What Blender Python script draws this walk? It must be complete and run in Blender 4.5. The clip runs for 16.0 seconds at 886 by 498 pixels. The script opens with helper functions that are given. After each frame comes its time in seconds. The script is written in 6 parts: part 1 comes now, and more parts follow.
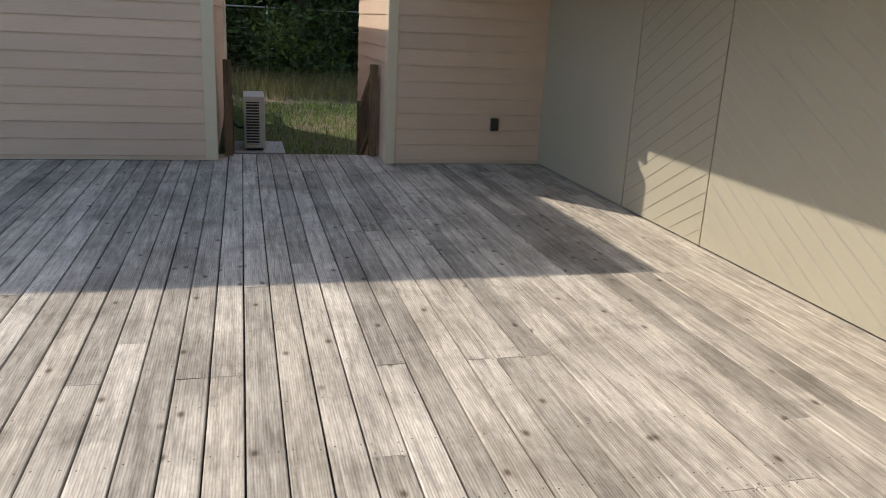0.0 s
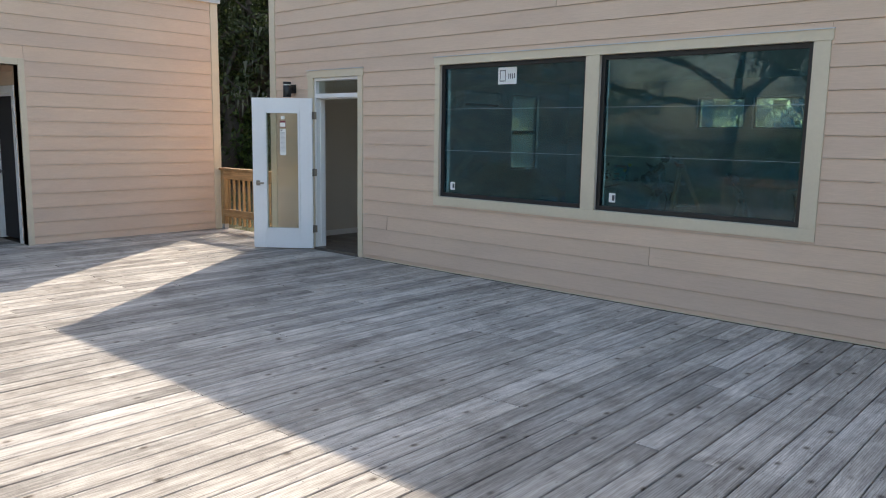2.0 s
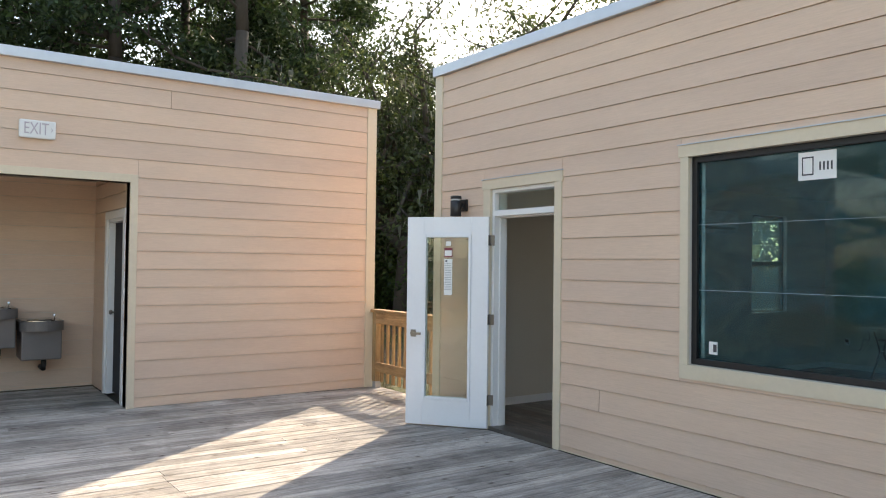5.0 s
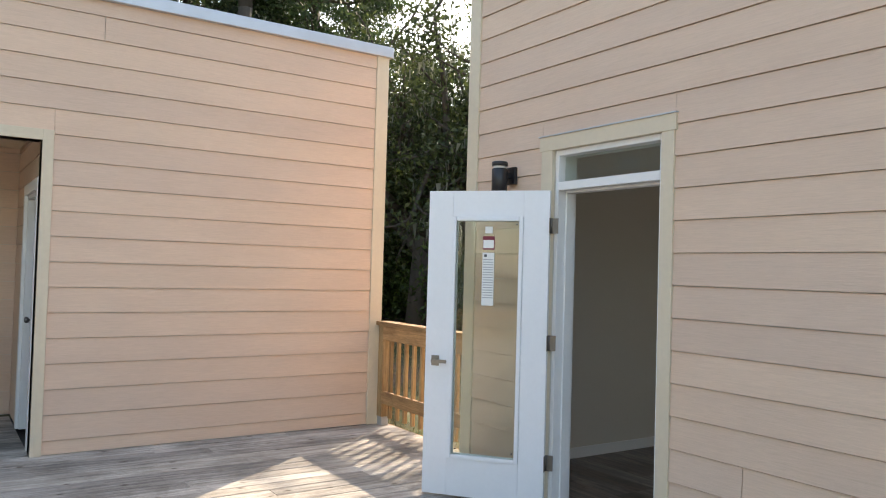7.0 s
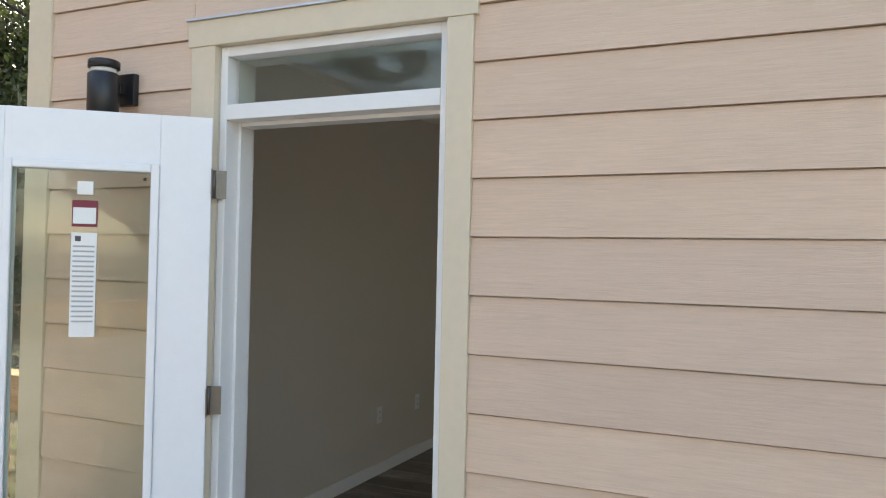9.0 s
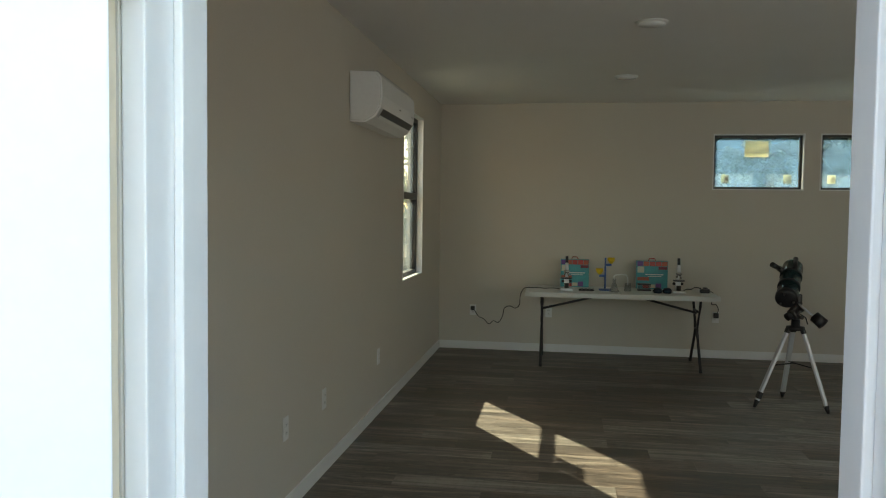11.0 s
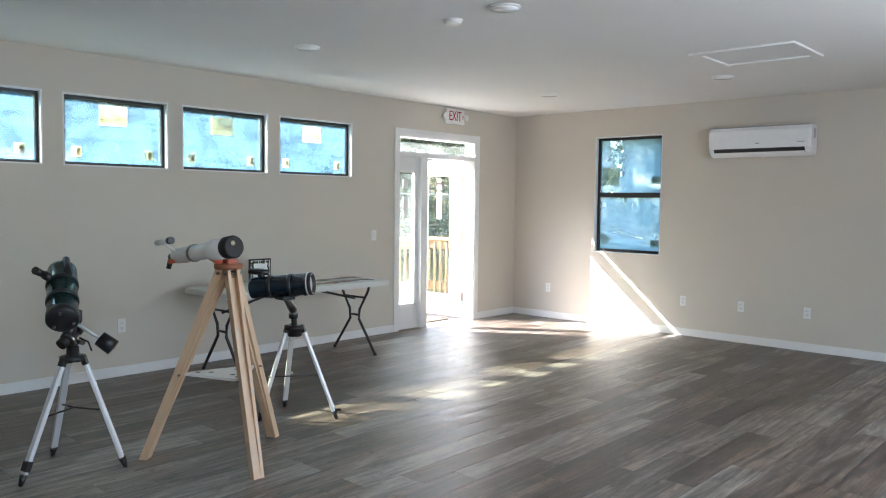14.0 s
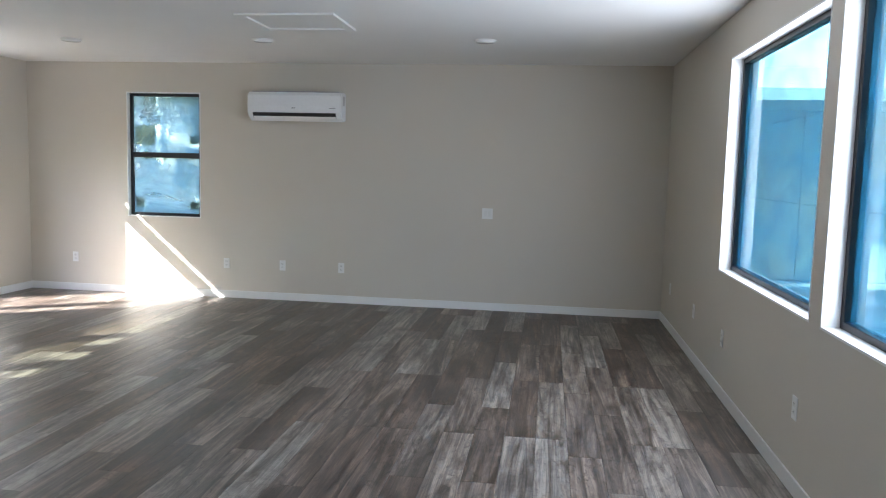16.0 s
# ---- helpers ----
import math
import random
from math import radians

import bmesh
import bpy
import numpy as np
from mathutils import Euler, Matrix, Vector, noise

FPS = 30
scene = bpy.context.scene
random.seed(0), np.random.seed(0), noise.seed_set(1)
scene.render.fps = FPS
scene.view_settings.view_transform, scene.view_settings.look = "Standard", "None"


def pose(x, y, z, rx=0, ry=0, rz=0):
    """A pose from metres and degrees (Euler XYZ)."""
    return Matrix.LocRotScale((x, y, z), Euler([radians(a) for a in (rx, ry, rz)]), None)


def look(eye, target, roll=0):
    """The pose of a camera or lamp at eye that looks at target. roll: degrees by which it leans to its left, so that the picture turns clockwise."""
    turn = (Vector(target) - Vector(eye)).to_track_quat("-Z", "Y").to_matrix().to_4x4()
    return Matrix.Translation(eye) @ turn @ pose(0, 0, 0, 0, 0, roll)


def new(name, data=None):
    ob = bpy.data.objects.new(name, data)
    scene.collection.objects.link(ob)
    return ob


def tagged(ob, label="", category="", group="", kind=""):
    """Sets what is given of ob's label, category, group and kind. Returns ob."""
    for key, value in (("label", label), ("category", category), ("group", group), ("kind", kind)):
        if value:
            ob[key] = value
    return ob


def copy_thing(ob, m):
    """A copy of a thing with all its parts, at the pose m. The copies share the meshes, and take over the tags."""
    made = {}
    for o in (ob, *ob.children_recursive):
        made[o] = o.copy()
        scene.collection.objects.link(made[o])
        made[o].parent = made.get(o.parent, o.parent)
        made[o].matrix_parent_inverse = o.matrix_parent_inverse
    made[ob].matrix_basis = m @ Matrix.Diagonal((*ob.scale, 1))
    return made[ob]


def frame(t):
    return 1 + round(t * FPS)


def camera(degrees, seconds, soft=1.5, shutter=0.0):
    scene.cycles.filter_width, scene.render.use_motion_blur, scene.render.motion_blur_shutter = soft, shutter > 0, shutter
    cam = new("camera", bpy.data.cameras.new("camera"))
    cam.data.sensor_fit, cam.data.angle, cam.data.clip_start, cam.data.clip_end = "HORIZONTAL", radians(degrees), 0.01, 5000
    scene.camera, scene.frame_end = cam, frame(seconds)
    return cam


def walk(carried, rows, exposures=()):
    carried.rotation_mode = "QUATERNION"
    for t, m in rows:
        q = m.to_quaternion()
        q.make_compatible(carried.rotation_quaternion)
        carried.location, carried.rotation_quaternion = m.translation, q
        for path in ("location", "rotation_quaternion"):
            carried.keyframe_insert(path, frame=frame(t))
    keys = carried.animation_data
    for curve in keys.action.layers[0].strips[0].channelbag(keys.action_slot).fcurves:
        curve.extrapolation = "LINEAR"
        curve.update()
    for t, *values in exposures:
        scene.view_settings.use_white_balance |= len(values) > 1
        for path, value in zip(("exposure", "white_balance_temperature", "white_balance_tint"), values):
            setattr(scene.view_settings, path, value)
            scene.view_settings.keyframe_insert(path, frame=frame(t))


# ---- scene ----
cam = camera(59.9, 16.0, 1.1)
PATH = [
    (0, (0.201, -0.216, 1.596), (0.695, 1.638, 1.031), 2.9),
    (0.5, (-0.14, 0.264, 1.595), (-0.401, 2.164, 1.027), 2.2),
    (1, (-0.356, 0.828, 1.595), (-1.149, 2.582, 1.051), 1.5),
    (1.5, (-0.635, 1.441, 1.612), (-1.734, 3.052, 1.166), 1.2),
    (2, (-1.018, 1.943, 1.622), (-2.341, 3.413, 1.325), 0.9),
    (2.5, (-1.395, 2.331, 1.651), (-2.837, 3.702, 1.448), 0.9),
    (3, (-1.806, 2.682, 1.662), (-3.341, 3.956, 1.512), 0.9),
    (3.5, (-2.238, 3.019, 1.668), (-3.824, 4.238, 1.636), 0.8),
    (4, (-2.649, 3.374, 1.671), (-4.23, 4.6, 1.696), 0.8),
    (4.5, (-3.114, 3.631, 1.599), (-4.713, 4.831, 1.641), 0.6),
    (5, (-3.553, 3.976, 1.585), (-5.195, 5.116, 1.628), 0.7),
    (5.2, (-3.742, 4.107, 1.602), (-5.405, 5.216, 1.646), 0.7),
    (7.3, (-5.939, 5.444, 1.516), (-7.596, 6.562, 1.575), 1.9),
    (7.5, (-6.138, 5.583, 1.525), (-7.72, 6.805, 1.59), 2.1),
    (8, (-6.694, 5.766, 1.528), (-7.972, 7.304, 1.591), 1.5),
    (8.5, (-7.149, 6.085, 1.551), (-8.118, 7.834, 1.605), 1.3),
    (8.7, (-7.315, 6.239, 1.584), (-8.206, 8.029, 1.633), 1.3),
    (10.8, (-8.855, 7.664, 1.501), (-9.298, 9.612, 1.411), 0.5),
    (11, (-8.928, 7.801, 1.53), (-9.232, 9.775, 1.433), 0.7),
    (11.5, (-9.091, 8.106, 1.537), (-9.099, 10.104, 1.436), 0.5),
    (12, (-9.14, 8.449, 1.512), (-8.71, 10.399, 1.412), 0.5),
    (12.5, (-9.094, 8.825, 1.514), (-8.317, 10.665, 1.41), 0.7),
    (13, (-9.018, 9.139, 1.489), (-8.062, 10.892, 1.387), 0.6),
    (13.5, (-8.953, 9.593, 1.531), (-7.691, 11.14, 1.419), 0.5),
    (14, (-8.842, 9.811, 1.533), (-7.364, 11.153, 1.412), 0.7),
    (14.5, (-8.815, 9.925, 1.534), (-7.202, 11.1, 1.409), 0.6),
    (15, (-8.797, 9.98, 1.525), (-7.009, 10.866, 1.39), 0.7),
    (15.5, (-8.805, 10.024, 1.548), (-6.885, 10.56, 1.38), 0.9),
    (16, (-8.81, 10.052, 1.561), (-6.838, 10.318, 1.357), 1.5),
]
EXPOSURES = [(0, 0.68, 6850, 10), (0.6, 0.65, 6800, 10), (1, 0.68, 6750, 10), (1.5, 0.85, 6750, 10), (2, 1.25, 6900, 11), (2.5, 1.5, 7050, 12), (4, 1.65, 7500, 12), (8, 1.72, 7400, 12), (8.7, 1.9, 7600, 13), (10.8, 2.5, 7250, 6), (11.2, 3.0, 7600, 5), (11.6, 3.6, 7700, 5), (12, 4.35, 6950, 7), (12.5, 4.28, 6000, 8), (14, 4.1, 5950, 11), (16, 3.9, 5850, 11)]
walk(cam, [(t, look(eye, target, roll)) for t, eye, target, roll in PATH], EXPOSURES)
# ---- light: sun behind the main building, clear sky ----
SUN = Vector((0.817, -1.142, -1.0)).normalized()
world = bpy.data.worlds.new("sky")
scene.world = world
world.use_nodes = True
sky = world.node_tree.nodes.new("ShaderNodeTexSky")
sky.sky_type, sky.sun_disc = "NISHITA", False
sky.sun_elevation = radians(35.5)
sky.sun_rotation = math.atan2(-SUN.x, -SUN.y)
sky.dust_density, sky.air_density, sky.ozone_density = 1.5, 1.2, 0.8
world.node_tree.links.new(sky.outputs[0], world.node_tree.nodes["Background"].inputs[0])
world.node_tree.nodes["Background"].inputs[1].default_value = 0.15
sun = new("sun", bpy.data.lights.new("sun", "SUN"))
sun.data.energy, sun.data.angle, sun.data.color = 3.0, radians(0.53), (1.0, 0.93, 0.82)
sun.matrix_world = look(-SUN * 60, (0, 0, 0))
# sky light entering at the two large front windows
for wx in (-6.155, -4.05):
    day = new("window_daylight", bpy.data.lights.new("window_daylight", "AREA"))
    day.data.shape, day.data.size, day.data.size_y = "RECTANGLE", 1.84, 1.40
    day.data.energy, day.data.color = 3.4, (1.0, 0.98, 0.97)
    day.matrix_world = look((wx, 8.74, 1.645), (wx, 12.0, 1.645))
# ---- materials ----
def nodes_of(name):
    m = bpy.data.materials.new(name)
    m.use_nodes = True
    return m, m.node_tree, m.node_tree.nodes["Principled BSDF"]


def put(nt, kind, **sets):
    n = nt.nodes.new(kind)
    for k, v in sets.items():
        n.inputs[k.replace("_", " ")].default_value = v
    return n


def coords(nt, stretch=(1, 1, 1), shift=True):
    """Object coordinates, moved by a random amount for each object."""
    tc = nt.nodes.new("ShaderNodeTexCoord")
    mp = nt.nodes.new("ShaderNodeMapping")
    mp.inputs["Scale"].default_value = stretch
    if shift:
        oi = nt.nodes.new("ShaderNodeObjectInfo")
        vm = nt.nodes.new("ShaderNodeVectorMath")
        vm.operation = "SCALE"
        vm.inputs[0].default_value = (37.0, 53.0, 71.0)
        nt.links.new(oi.outputs["Random"], vm.inputs["Scale"])
        ad = nt.nodes.new("ShaderNodeVectorMath")
        nt.links.new(tc.outputs["Object"], ad.inputs[0])
        nt.links.new(vm.outputs[0], ad.inputs[1])
        nt.links.new(ad.outputs[0], mp.inputs[0])
    else:
        nt.links.new(tc.outputs["Object"], mp.inputs[0])
    return mp.outputs[0]


def ramp(nt, fac, stops):
    r = nt.nodes.new("ShaderNodeValToRGB")
    while len(r.color_ramp.elements) < len(stops):
        r.color_ramp.elements.new(0.5)
    for e, (p, c) in zip(r.color_ramp.elements, stops):
        e.position, e.color = p, (*c, 1) if len(c) == 3 else c
    nt.links.new(fac, r.inputs[0])
    return r.outputs[0]


def noise_tex(nt, vec, scale, detail=4, rough=0.6, dist=0.0):
    n = nt.nodes.new("ShaderNodeTexNoise")
    n.inputs["Scale"].default_value, n.inputs["Detail"].default_value = scale, detail
    n.inputs["Roughness"].default_value, n.inputs["Distortion"].default_value = rough, dist
    nt.links.new(vec, n.inputs["Vector"])
    return n.outputs[0]


def mix(nt, a, b, fac, mode="MIX"):
    m = nt.nodes.new("ShaderNodeMix")
    m.data_type, m.blend_type = "RGBA", mode
    for sock, v in ((m.inputs[0], fac), (m.inputs[6], a), (m.inputs[7], b)):
        if isinstance(v, (int, float)):
            sock.default_value = v
        elif isinstance(v, tuple):
            sock.default_value = (*v, 1)
        else:
            nt.links.new(v, sock)
    return m.outputs[2]


def bump(nt, bs, height, strength, dist=0.005):
    b = nt.nodes.new("ShaderNodeBump")
    b.inputs["Strength"].default_value, b.inputs["Distance"].default_value = strength, dist
    nt.links.new(height, b.inputs["Height"])
    nt.links.new(b.outputs[0], bs.inputs["Normal"])


def surface(name, colour, rough=0.6, metal=0.0, scale=12.0, var=0.12, bumps=0.15, stretch=(1, 1, 1), large=1.3):
    """A plain surface with grain and stains at two scales."""
    m, nt, bs = nodes_of(name)
    v = coords(nt, stretch, False)
    n1, n2 = noise_tex(nt, v, scale), noise_tex(nt, v, large, 3)
    dark = tuple(c * (1 - var) for c in colour)
    light = tuple(min(1, c * (1 + var * 0.6)) for c in colour)
    a = ramp(nt, n1, [(0.3, dark), (0.7, light)])
    c = mix(nt, a, ramp(nt, n2, [(0.35, dark), (0.65, light)]), 0.5)
    nt.links.new(c, bs.inputs["Base Color"])
    bs.inputs["Roughness"].default_value, bs.inputs["Metallic"].default_value = rough, metal
    if bumps:
        bump(nt, bs, n1, bumps, 0.002)
    return m


def own_tone(nt):
    """A random number for each object and each loose island of a joined mesh."""
    oi, gi = nt.nodes.new("ShaderNodeObjectInfo"), nt.nodes.new("ShaderNodeNewGeometry")
    a, b = nt.nodes.new("ShaderNodeMath"), nt.nodes.new("ShaderNodeMath")
    a.operation, b.operation = "ADD", "FRACT"
    nt.links.new(oi.outputs["Random"], a.inputs[0])
    nt.links.new(gi.outputs["Random Per Island"], a.inputs[1])
    nt.links.new(a.outputs[0], b.inputs[0])
    return b.outputs[0]


def plank_material():
    """Printed rustic vinyl: dark brown to grey planks with whitewashed, saw-marked grain."""
    m, nt, bs = nodes_of("grey_brown_vinyl_plank")
    tone = own_tone(nt)
    v = coords(nt, (0.07, 1.0, 1.0))
    g = noise_tex(nt, v, 13, 9, 0.68, 1.6)
    fine = noise_tex(nt, coords(nt, (0.008, 1.0, 1.0)), 150, 4, 0.7)
    blot = noise_tex(nt, coords(nt, (0.35, 1.0, 1.0)), 3.4, 5, 0.7, 0.8)
    saw = noise_tex(nt, coords(nt, (1.0, 0.12, 1.0)), 60, 3, 0.7, 0.4)
    base = ramp(nt, tone, [(0.0, (0.058, 0.041, 0.031)), (0.25, (0.105, 0.078, 0.061)), (0.5, (0.128, 0.105, 0.088)), (0.72, (0.15, 0.124, 0.102)), (0.88, (0.18, 0.16, 0.142)), (1.0, (0.085, 0.062, 0.05))])
    c = mix(nt, base, ramp(nt, g, [(0.37, (0.26, 0.23, 0.21)), (0.5, (0.9, 0.89, 0.88)), (0.63, (2.05, 2.03, 2.0))]), 1.0, "MULTIPLY")
    c = mix(nt, c, ramp(nt, fine, [(0.42, (0.42, 0.39, 0.36)), (0.57, (1.3, 1.3, 1.3))]), 0.34, "MULTIPLY")
    knot = noise_tex(nt, coords(nt, (0.45, 1.0, 1.0)), 11, 6, 0.75, 2.2)
    c = mix(nt, c, ramp(nt, knot, [(0.34, (0.18, 0.15, 0.13)), (0.46, (0.98, 0.98, 0.98))]), 0.85, "MULTIPLY")
    c = mix(nt, c, ramp(nt, blot, [(0.34, (0.5, 0.47, 0.45)), (0.6, (1.35, 1.35, 1.35))]), 0.9, "MULTIPLY")
    pick = ramp(nt, tone, [(0.50, (0.06,) * 3), (0.74, (0.22,) * 3), (0.86, (0.5,) * 3), (0.93, (0.7,) * 3), (0.95, (0.2,) * 3)])
    worn = mix(nt, ramp(nt, g, [(0.38, (0.1,) * 3), (0.56, (1, 1, 1))]), ramp(nt, saw, [(0.40, (0.6,) * 3), (0.55, (1, 1, 1))]), 1.0, "MULTIPLY")
    worn = mix(nt, worn, ramp(nt, blot, [(0.36, (0.2,) * 3), (0.6, (1, 1, 1))]), 1.0, "MULTIPLY")
    c = mix(nt, c, (0.36, 0.335, 0.30), mix(nt, pick, worn, 1.0, "MULTIPLY"))
    nt.links.new(c, bs.inputs["Base Color"])
    nt.links.new(ramp(nt, g, [(0.38, (0.37,) * 3), (0.62, (0.51,) * 3)]), bs.inputs["Roughness"])
    bs.inputs["Specular IOR Level"].default_value = 0.95
    bump(nt, bs, fine, 0.25, 0.0015)
    return m


def wood(name, stops, along, rough=0.75, knots=True, spread=0.35, grain=24.0, spec=0.3, rings=30.0, flat=False):
    """Boards: streaks along one axis, knots, a tone of its own for each board."""
    m, nt, bs = nodes_of(name)
    st = [1.0, 1.0, 1.0]
    st[along] = 0.06
    v = coords(nt, tuple(st))
    g = noise_tex(nt, v, grain, 6, 0.65, 0.6)
    fine = noise_tex(nt, v, grain * 5, 3, 0.7)
    st2 = [1.0, 1.0, 1.0]
    st2[along] = 0.3
    v2 = coords(nt, tuple(st2))
    blot = noise_tex(nt, v2, 2.6, 5, 0.7, 0.4)
    c = ramp(nt, g, stops)
    wv = put(nt, "ShaderNodeTexWave", Scale=rings, Distortion=34.0, Detail=3.0, Detail_Scale=0.07, Detail_Roughness=0.6)
    wv.bands_direction = "X" if along != 0 else "Y"
    nt.links.new(v, wv.inputs["Vector"])
    c = mix(nt, c, ramp(nt, wv.outputs["Fac"], [(0.1, (0.58, 0.55, 0.52)), (0.55, (1.06, 1.06, 1.05))]), 0.4, "MULTIPLY")
    c = mix(nt, c, ramp(nt, fine, [(0.38, (0.6, 0.58, 0.56)), (0.58, (1.05, 1.05, 1.05))]), 0.55, "MULTIPLY")
    c = mix(nt, c, ramp(nt, blot, [(0.36, (0.55, 0.53, 0.51)), (0.58, (1.06, 1.05, 1.04))]), 0.55, "MULTIPLY")
    gp = nt.nodes.new("ShaderNodeNewGeometry")
    stain = noise_tex(nt, gp.outputs["Position"], 1.7, 5, 0.7, 0.5)
    c = mix(nt, c, ramp(nt, stain, [(0.36, (0.66, 0.65, 0.64)), (0.55, (1.04, 1.04, 1.04))]), 0.8, "MULTIPLY")
    tone = ramp(nt, own_tone(nt), [(0.0, (1 - spread,) * 3), (0.5, (1, 0.985, 0.96)), (1.0, (1 + spread * 0.35,) * 3)])
    c = mix(nt, c, tone, 1.0, "MULTIPLY")
    if knots:
        kst = [1.0, 1.0, 1.0]
        kst[along] = 0.62
        kv = coords(nt, tuple(kst))
        vo = nt.nodes.new("ShaderNodeTexVoronoi")
        vo.inputs["Scale"].default_value = 4.0
        if flat:
            vo.voronoi_dimensions = "2D"
        vo.inputs["Randomness"].default_value = 1.0
        nt.links.new(kv, vo.inputs["Vector"])
        k = ramp(nt, vo.outputs["Distance"], [(0.022, (0.14, 0.115, 0.10)), (0.034, (0.45, 0.41, 0.37)), (0.042, (0.22, 0.19, 0.17)), (0.055, (0.68, 0.64, 0.6)), (0.10, (1, 1, 1))])
        some = ramp(nt, vo.outputs["Color"], [(0.5, (0, 0, 0)), (0.6, (0.8,) * 3)])
        c = mix(nt, c, k, some, "MULTIPLY")
    nt.links.new(c, bs.inputs["Base Color"])
    bs.inputs["Roughness"].default_value = rough
    bs.inputs["Specular IOR Level"].default_value = spec
    bump(nt, bs, g, 0.25, 0.003)
    return m


def gloss_paint(name, colour, rough=0.3, metal=0.0):
    return surface(name, colour, rough, metal, 40, 0.05, 0.03)


def glass(name, tint, haze=0.0, haze_colour=(0.5, 0.75, 0.9), gloss=1.0):
    """A thin pane: tinted, mirror-like by angle, with a film's slight haze."""
    m, nt, bs = nodes_of(name)
    nt.nodes.remove(bs)
    out = nt.nodes["Material Output"]
    tr = put(nt, "ShaderNodeBsdfTransparent", Color=(*tint, 1))
    last = tr.outputs[0]
    if haze:
        tl = put(nt, "ShaderNodeBsdfTranslucent", Color=(*haze_colour, 1))
        df = put(nt, "ShaderNodeBsdfDiffuse", Color=(*[c * 0.4 for c in haze_colour], 1))
        m0 = put(nt, "ShaderNodeMixShader", Fac=0.3)
        nt.links.new(tl.outputs[0], m0.inputs[1])
        nt.links.new(df.outputs[0], m0.inputs[2])
        wob = ramp(nt, noise_tex(nt, coords(nt, (1, 1, 1.6)), 1.5, 4, 0.6, 0.8), [(0.38, (haze * 0.45,) * 3), (0.62, (haze * 1.8,) * 3)])
        m1 = nt.nodes.new("ShaderNodeMixShader")
        nt.links.new(wob, m1.inputs[0])
        nt.links.new(last, m1.inputs[1])
        nt.links.new(m0.outputs[0], m1.inputs[2])
        last = m1.outputs[0]
    gl = put(nt, "ShaderNodeBsdfGlossy", Roughness=0.015)
    lw = put(nt, "ShaderNodeLayerWeight", Blend=0.5)
    pw = nt.nodes.new("ShaderNodeMath")
    pw.operation = "POWER"
    pw.inputs[1].default_value = 5.0
    nt.links.new(lw.outputs["Facing"], pw.inputs[0])
    k = nt.nodes.new("ShaderNodeMath")
    k.operation = "MULTIPLY_ADD"
    k.inputs[1].default_value, k.inputs[2].default_value = 0.95 * gloss, 0.04 * gloss
    nt.links.new(pw.outputs[0], k.inputs[0])
    m2 = nt.nodes.new("ShaderNodeMixShader")
    nt.links.new(k.outputs[0], m2.inputs[0])
    nt.links.new(last, m2.inputs[1])
    nt.links.new(gl.outputs[0], m2.inputs[2])
    nt.links.new(m2.outputs[0], out.inputs[0])
    return m


def leaf_material(name, a, b, thin=0.4):
    m, nt, bs = nodes_of(name)
    gi = nt.nodes.new("ShaderNodeNewGeometry")
    oi = nt.nodes.new("ShaderNodeObjectInfo")
    c = ramp(nt, gi.outputs["Random Per Island"], [(0.0, a), (0.75, b), (1.0, tuple(x * 1.5 for x in b))])
    c = mix(nt, c, ramp(nt, oi.outputs["Random"], [(0, (0.75, 0.8, 0.7)), (1, (1.15, 1.1, 1.0))]), 1.0, "MULTIPLY")
    nt.links.new(c, bs.inputs["Base Color"])
    bs.inputs["Roughness"].default_value = 0.55
    tl = nt.nodes.new("ShaderNodeBsdfTranslucent")
    nt.links.new(c, tl.inputs[0])
    mx = put(nt, "ShaderNodeMixShader", Fac=thin)
    nt.links.new(bs.outputs[0], mx.inputs[1])
    nt.links.new(tl.outputs[0], mx.inputs[2])
    nt.links.new(mx.outputs[0], nt.nodes["Material Output"].inputs[0])
    return m


def siding_material():
    m, nt, bs = nodes_of("peach_lap_siding")
    v = coords(nt, (0.035, 0.035, 1.0))
    g = noise_tex(nt, v, 170, 6, 0.75, 1.2)
    big = noise_tex(nt, coords(nt, (0.3, 0.3, 1), True), 2.0, 4)
    c = ramp(nt, g, [(0.38, (0.64, 0.478, 0.362)), (0.60, (0.715, 0.54, 0.415))])
    c = mix(nt, c, ramp(nt, big, [(0.3, (0.93, 0.92, 0.92)), (0.7, (1.04, 1.03, 1.02))]), 1.0, "MULTIPLY")
    oi = nt.nodes.new("ShaderNodeObjectInfo")
    c = mix(nt, c, ramp(nt, oi.outputs["Random"], [(0, (0.96, 0.96, 0.97)), (1, (1.03, 1.02, 1.0))]), 1.0, "MULTIPLY")
    nt.links.new(c, bs.inputs["Base Color"])
    bs.inputs["Roughness"].default_value = 0.62
    bs.inputs["Specular IOR Level"].default_value = 0.3
    bump(nt, bs, g, 0.6, 0.003)
    return m


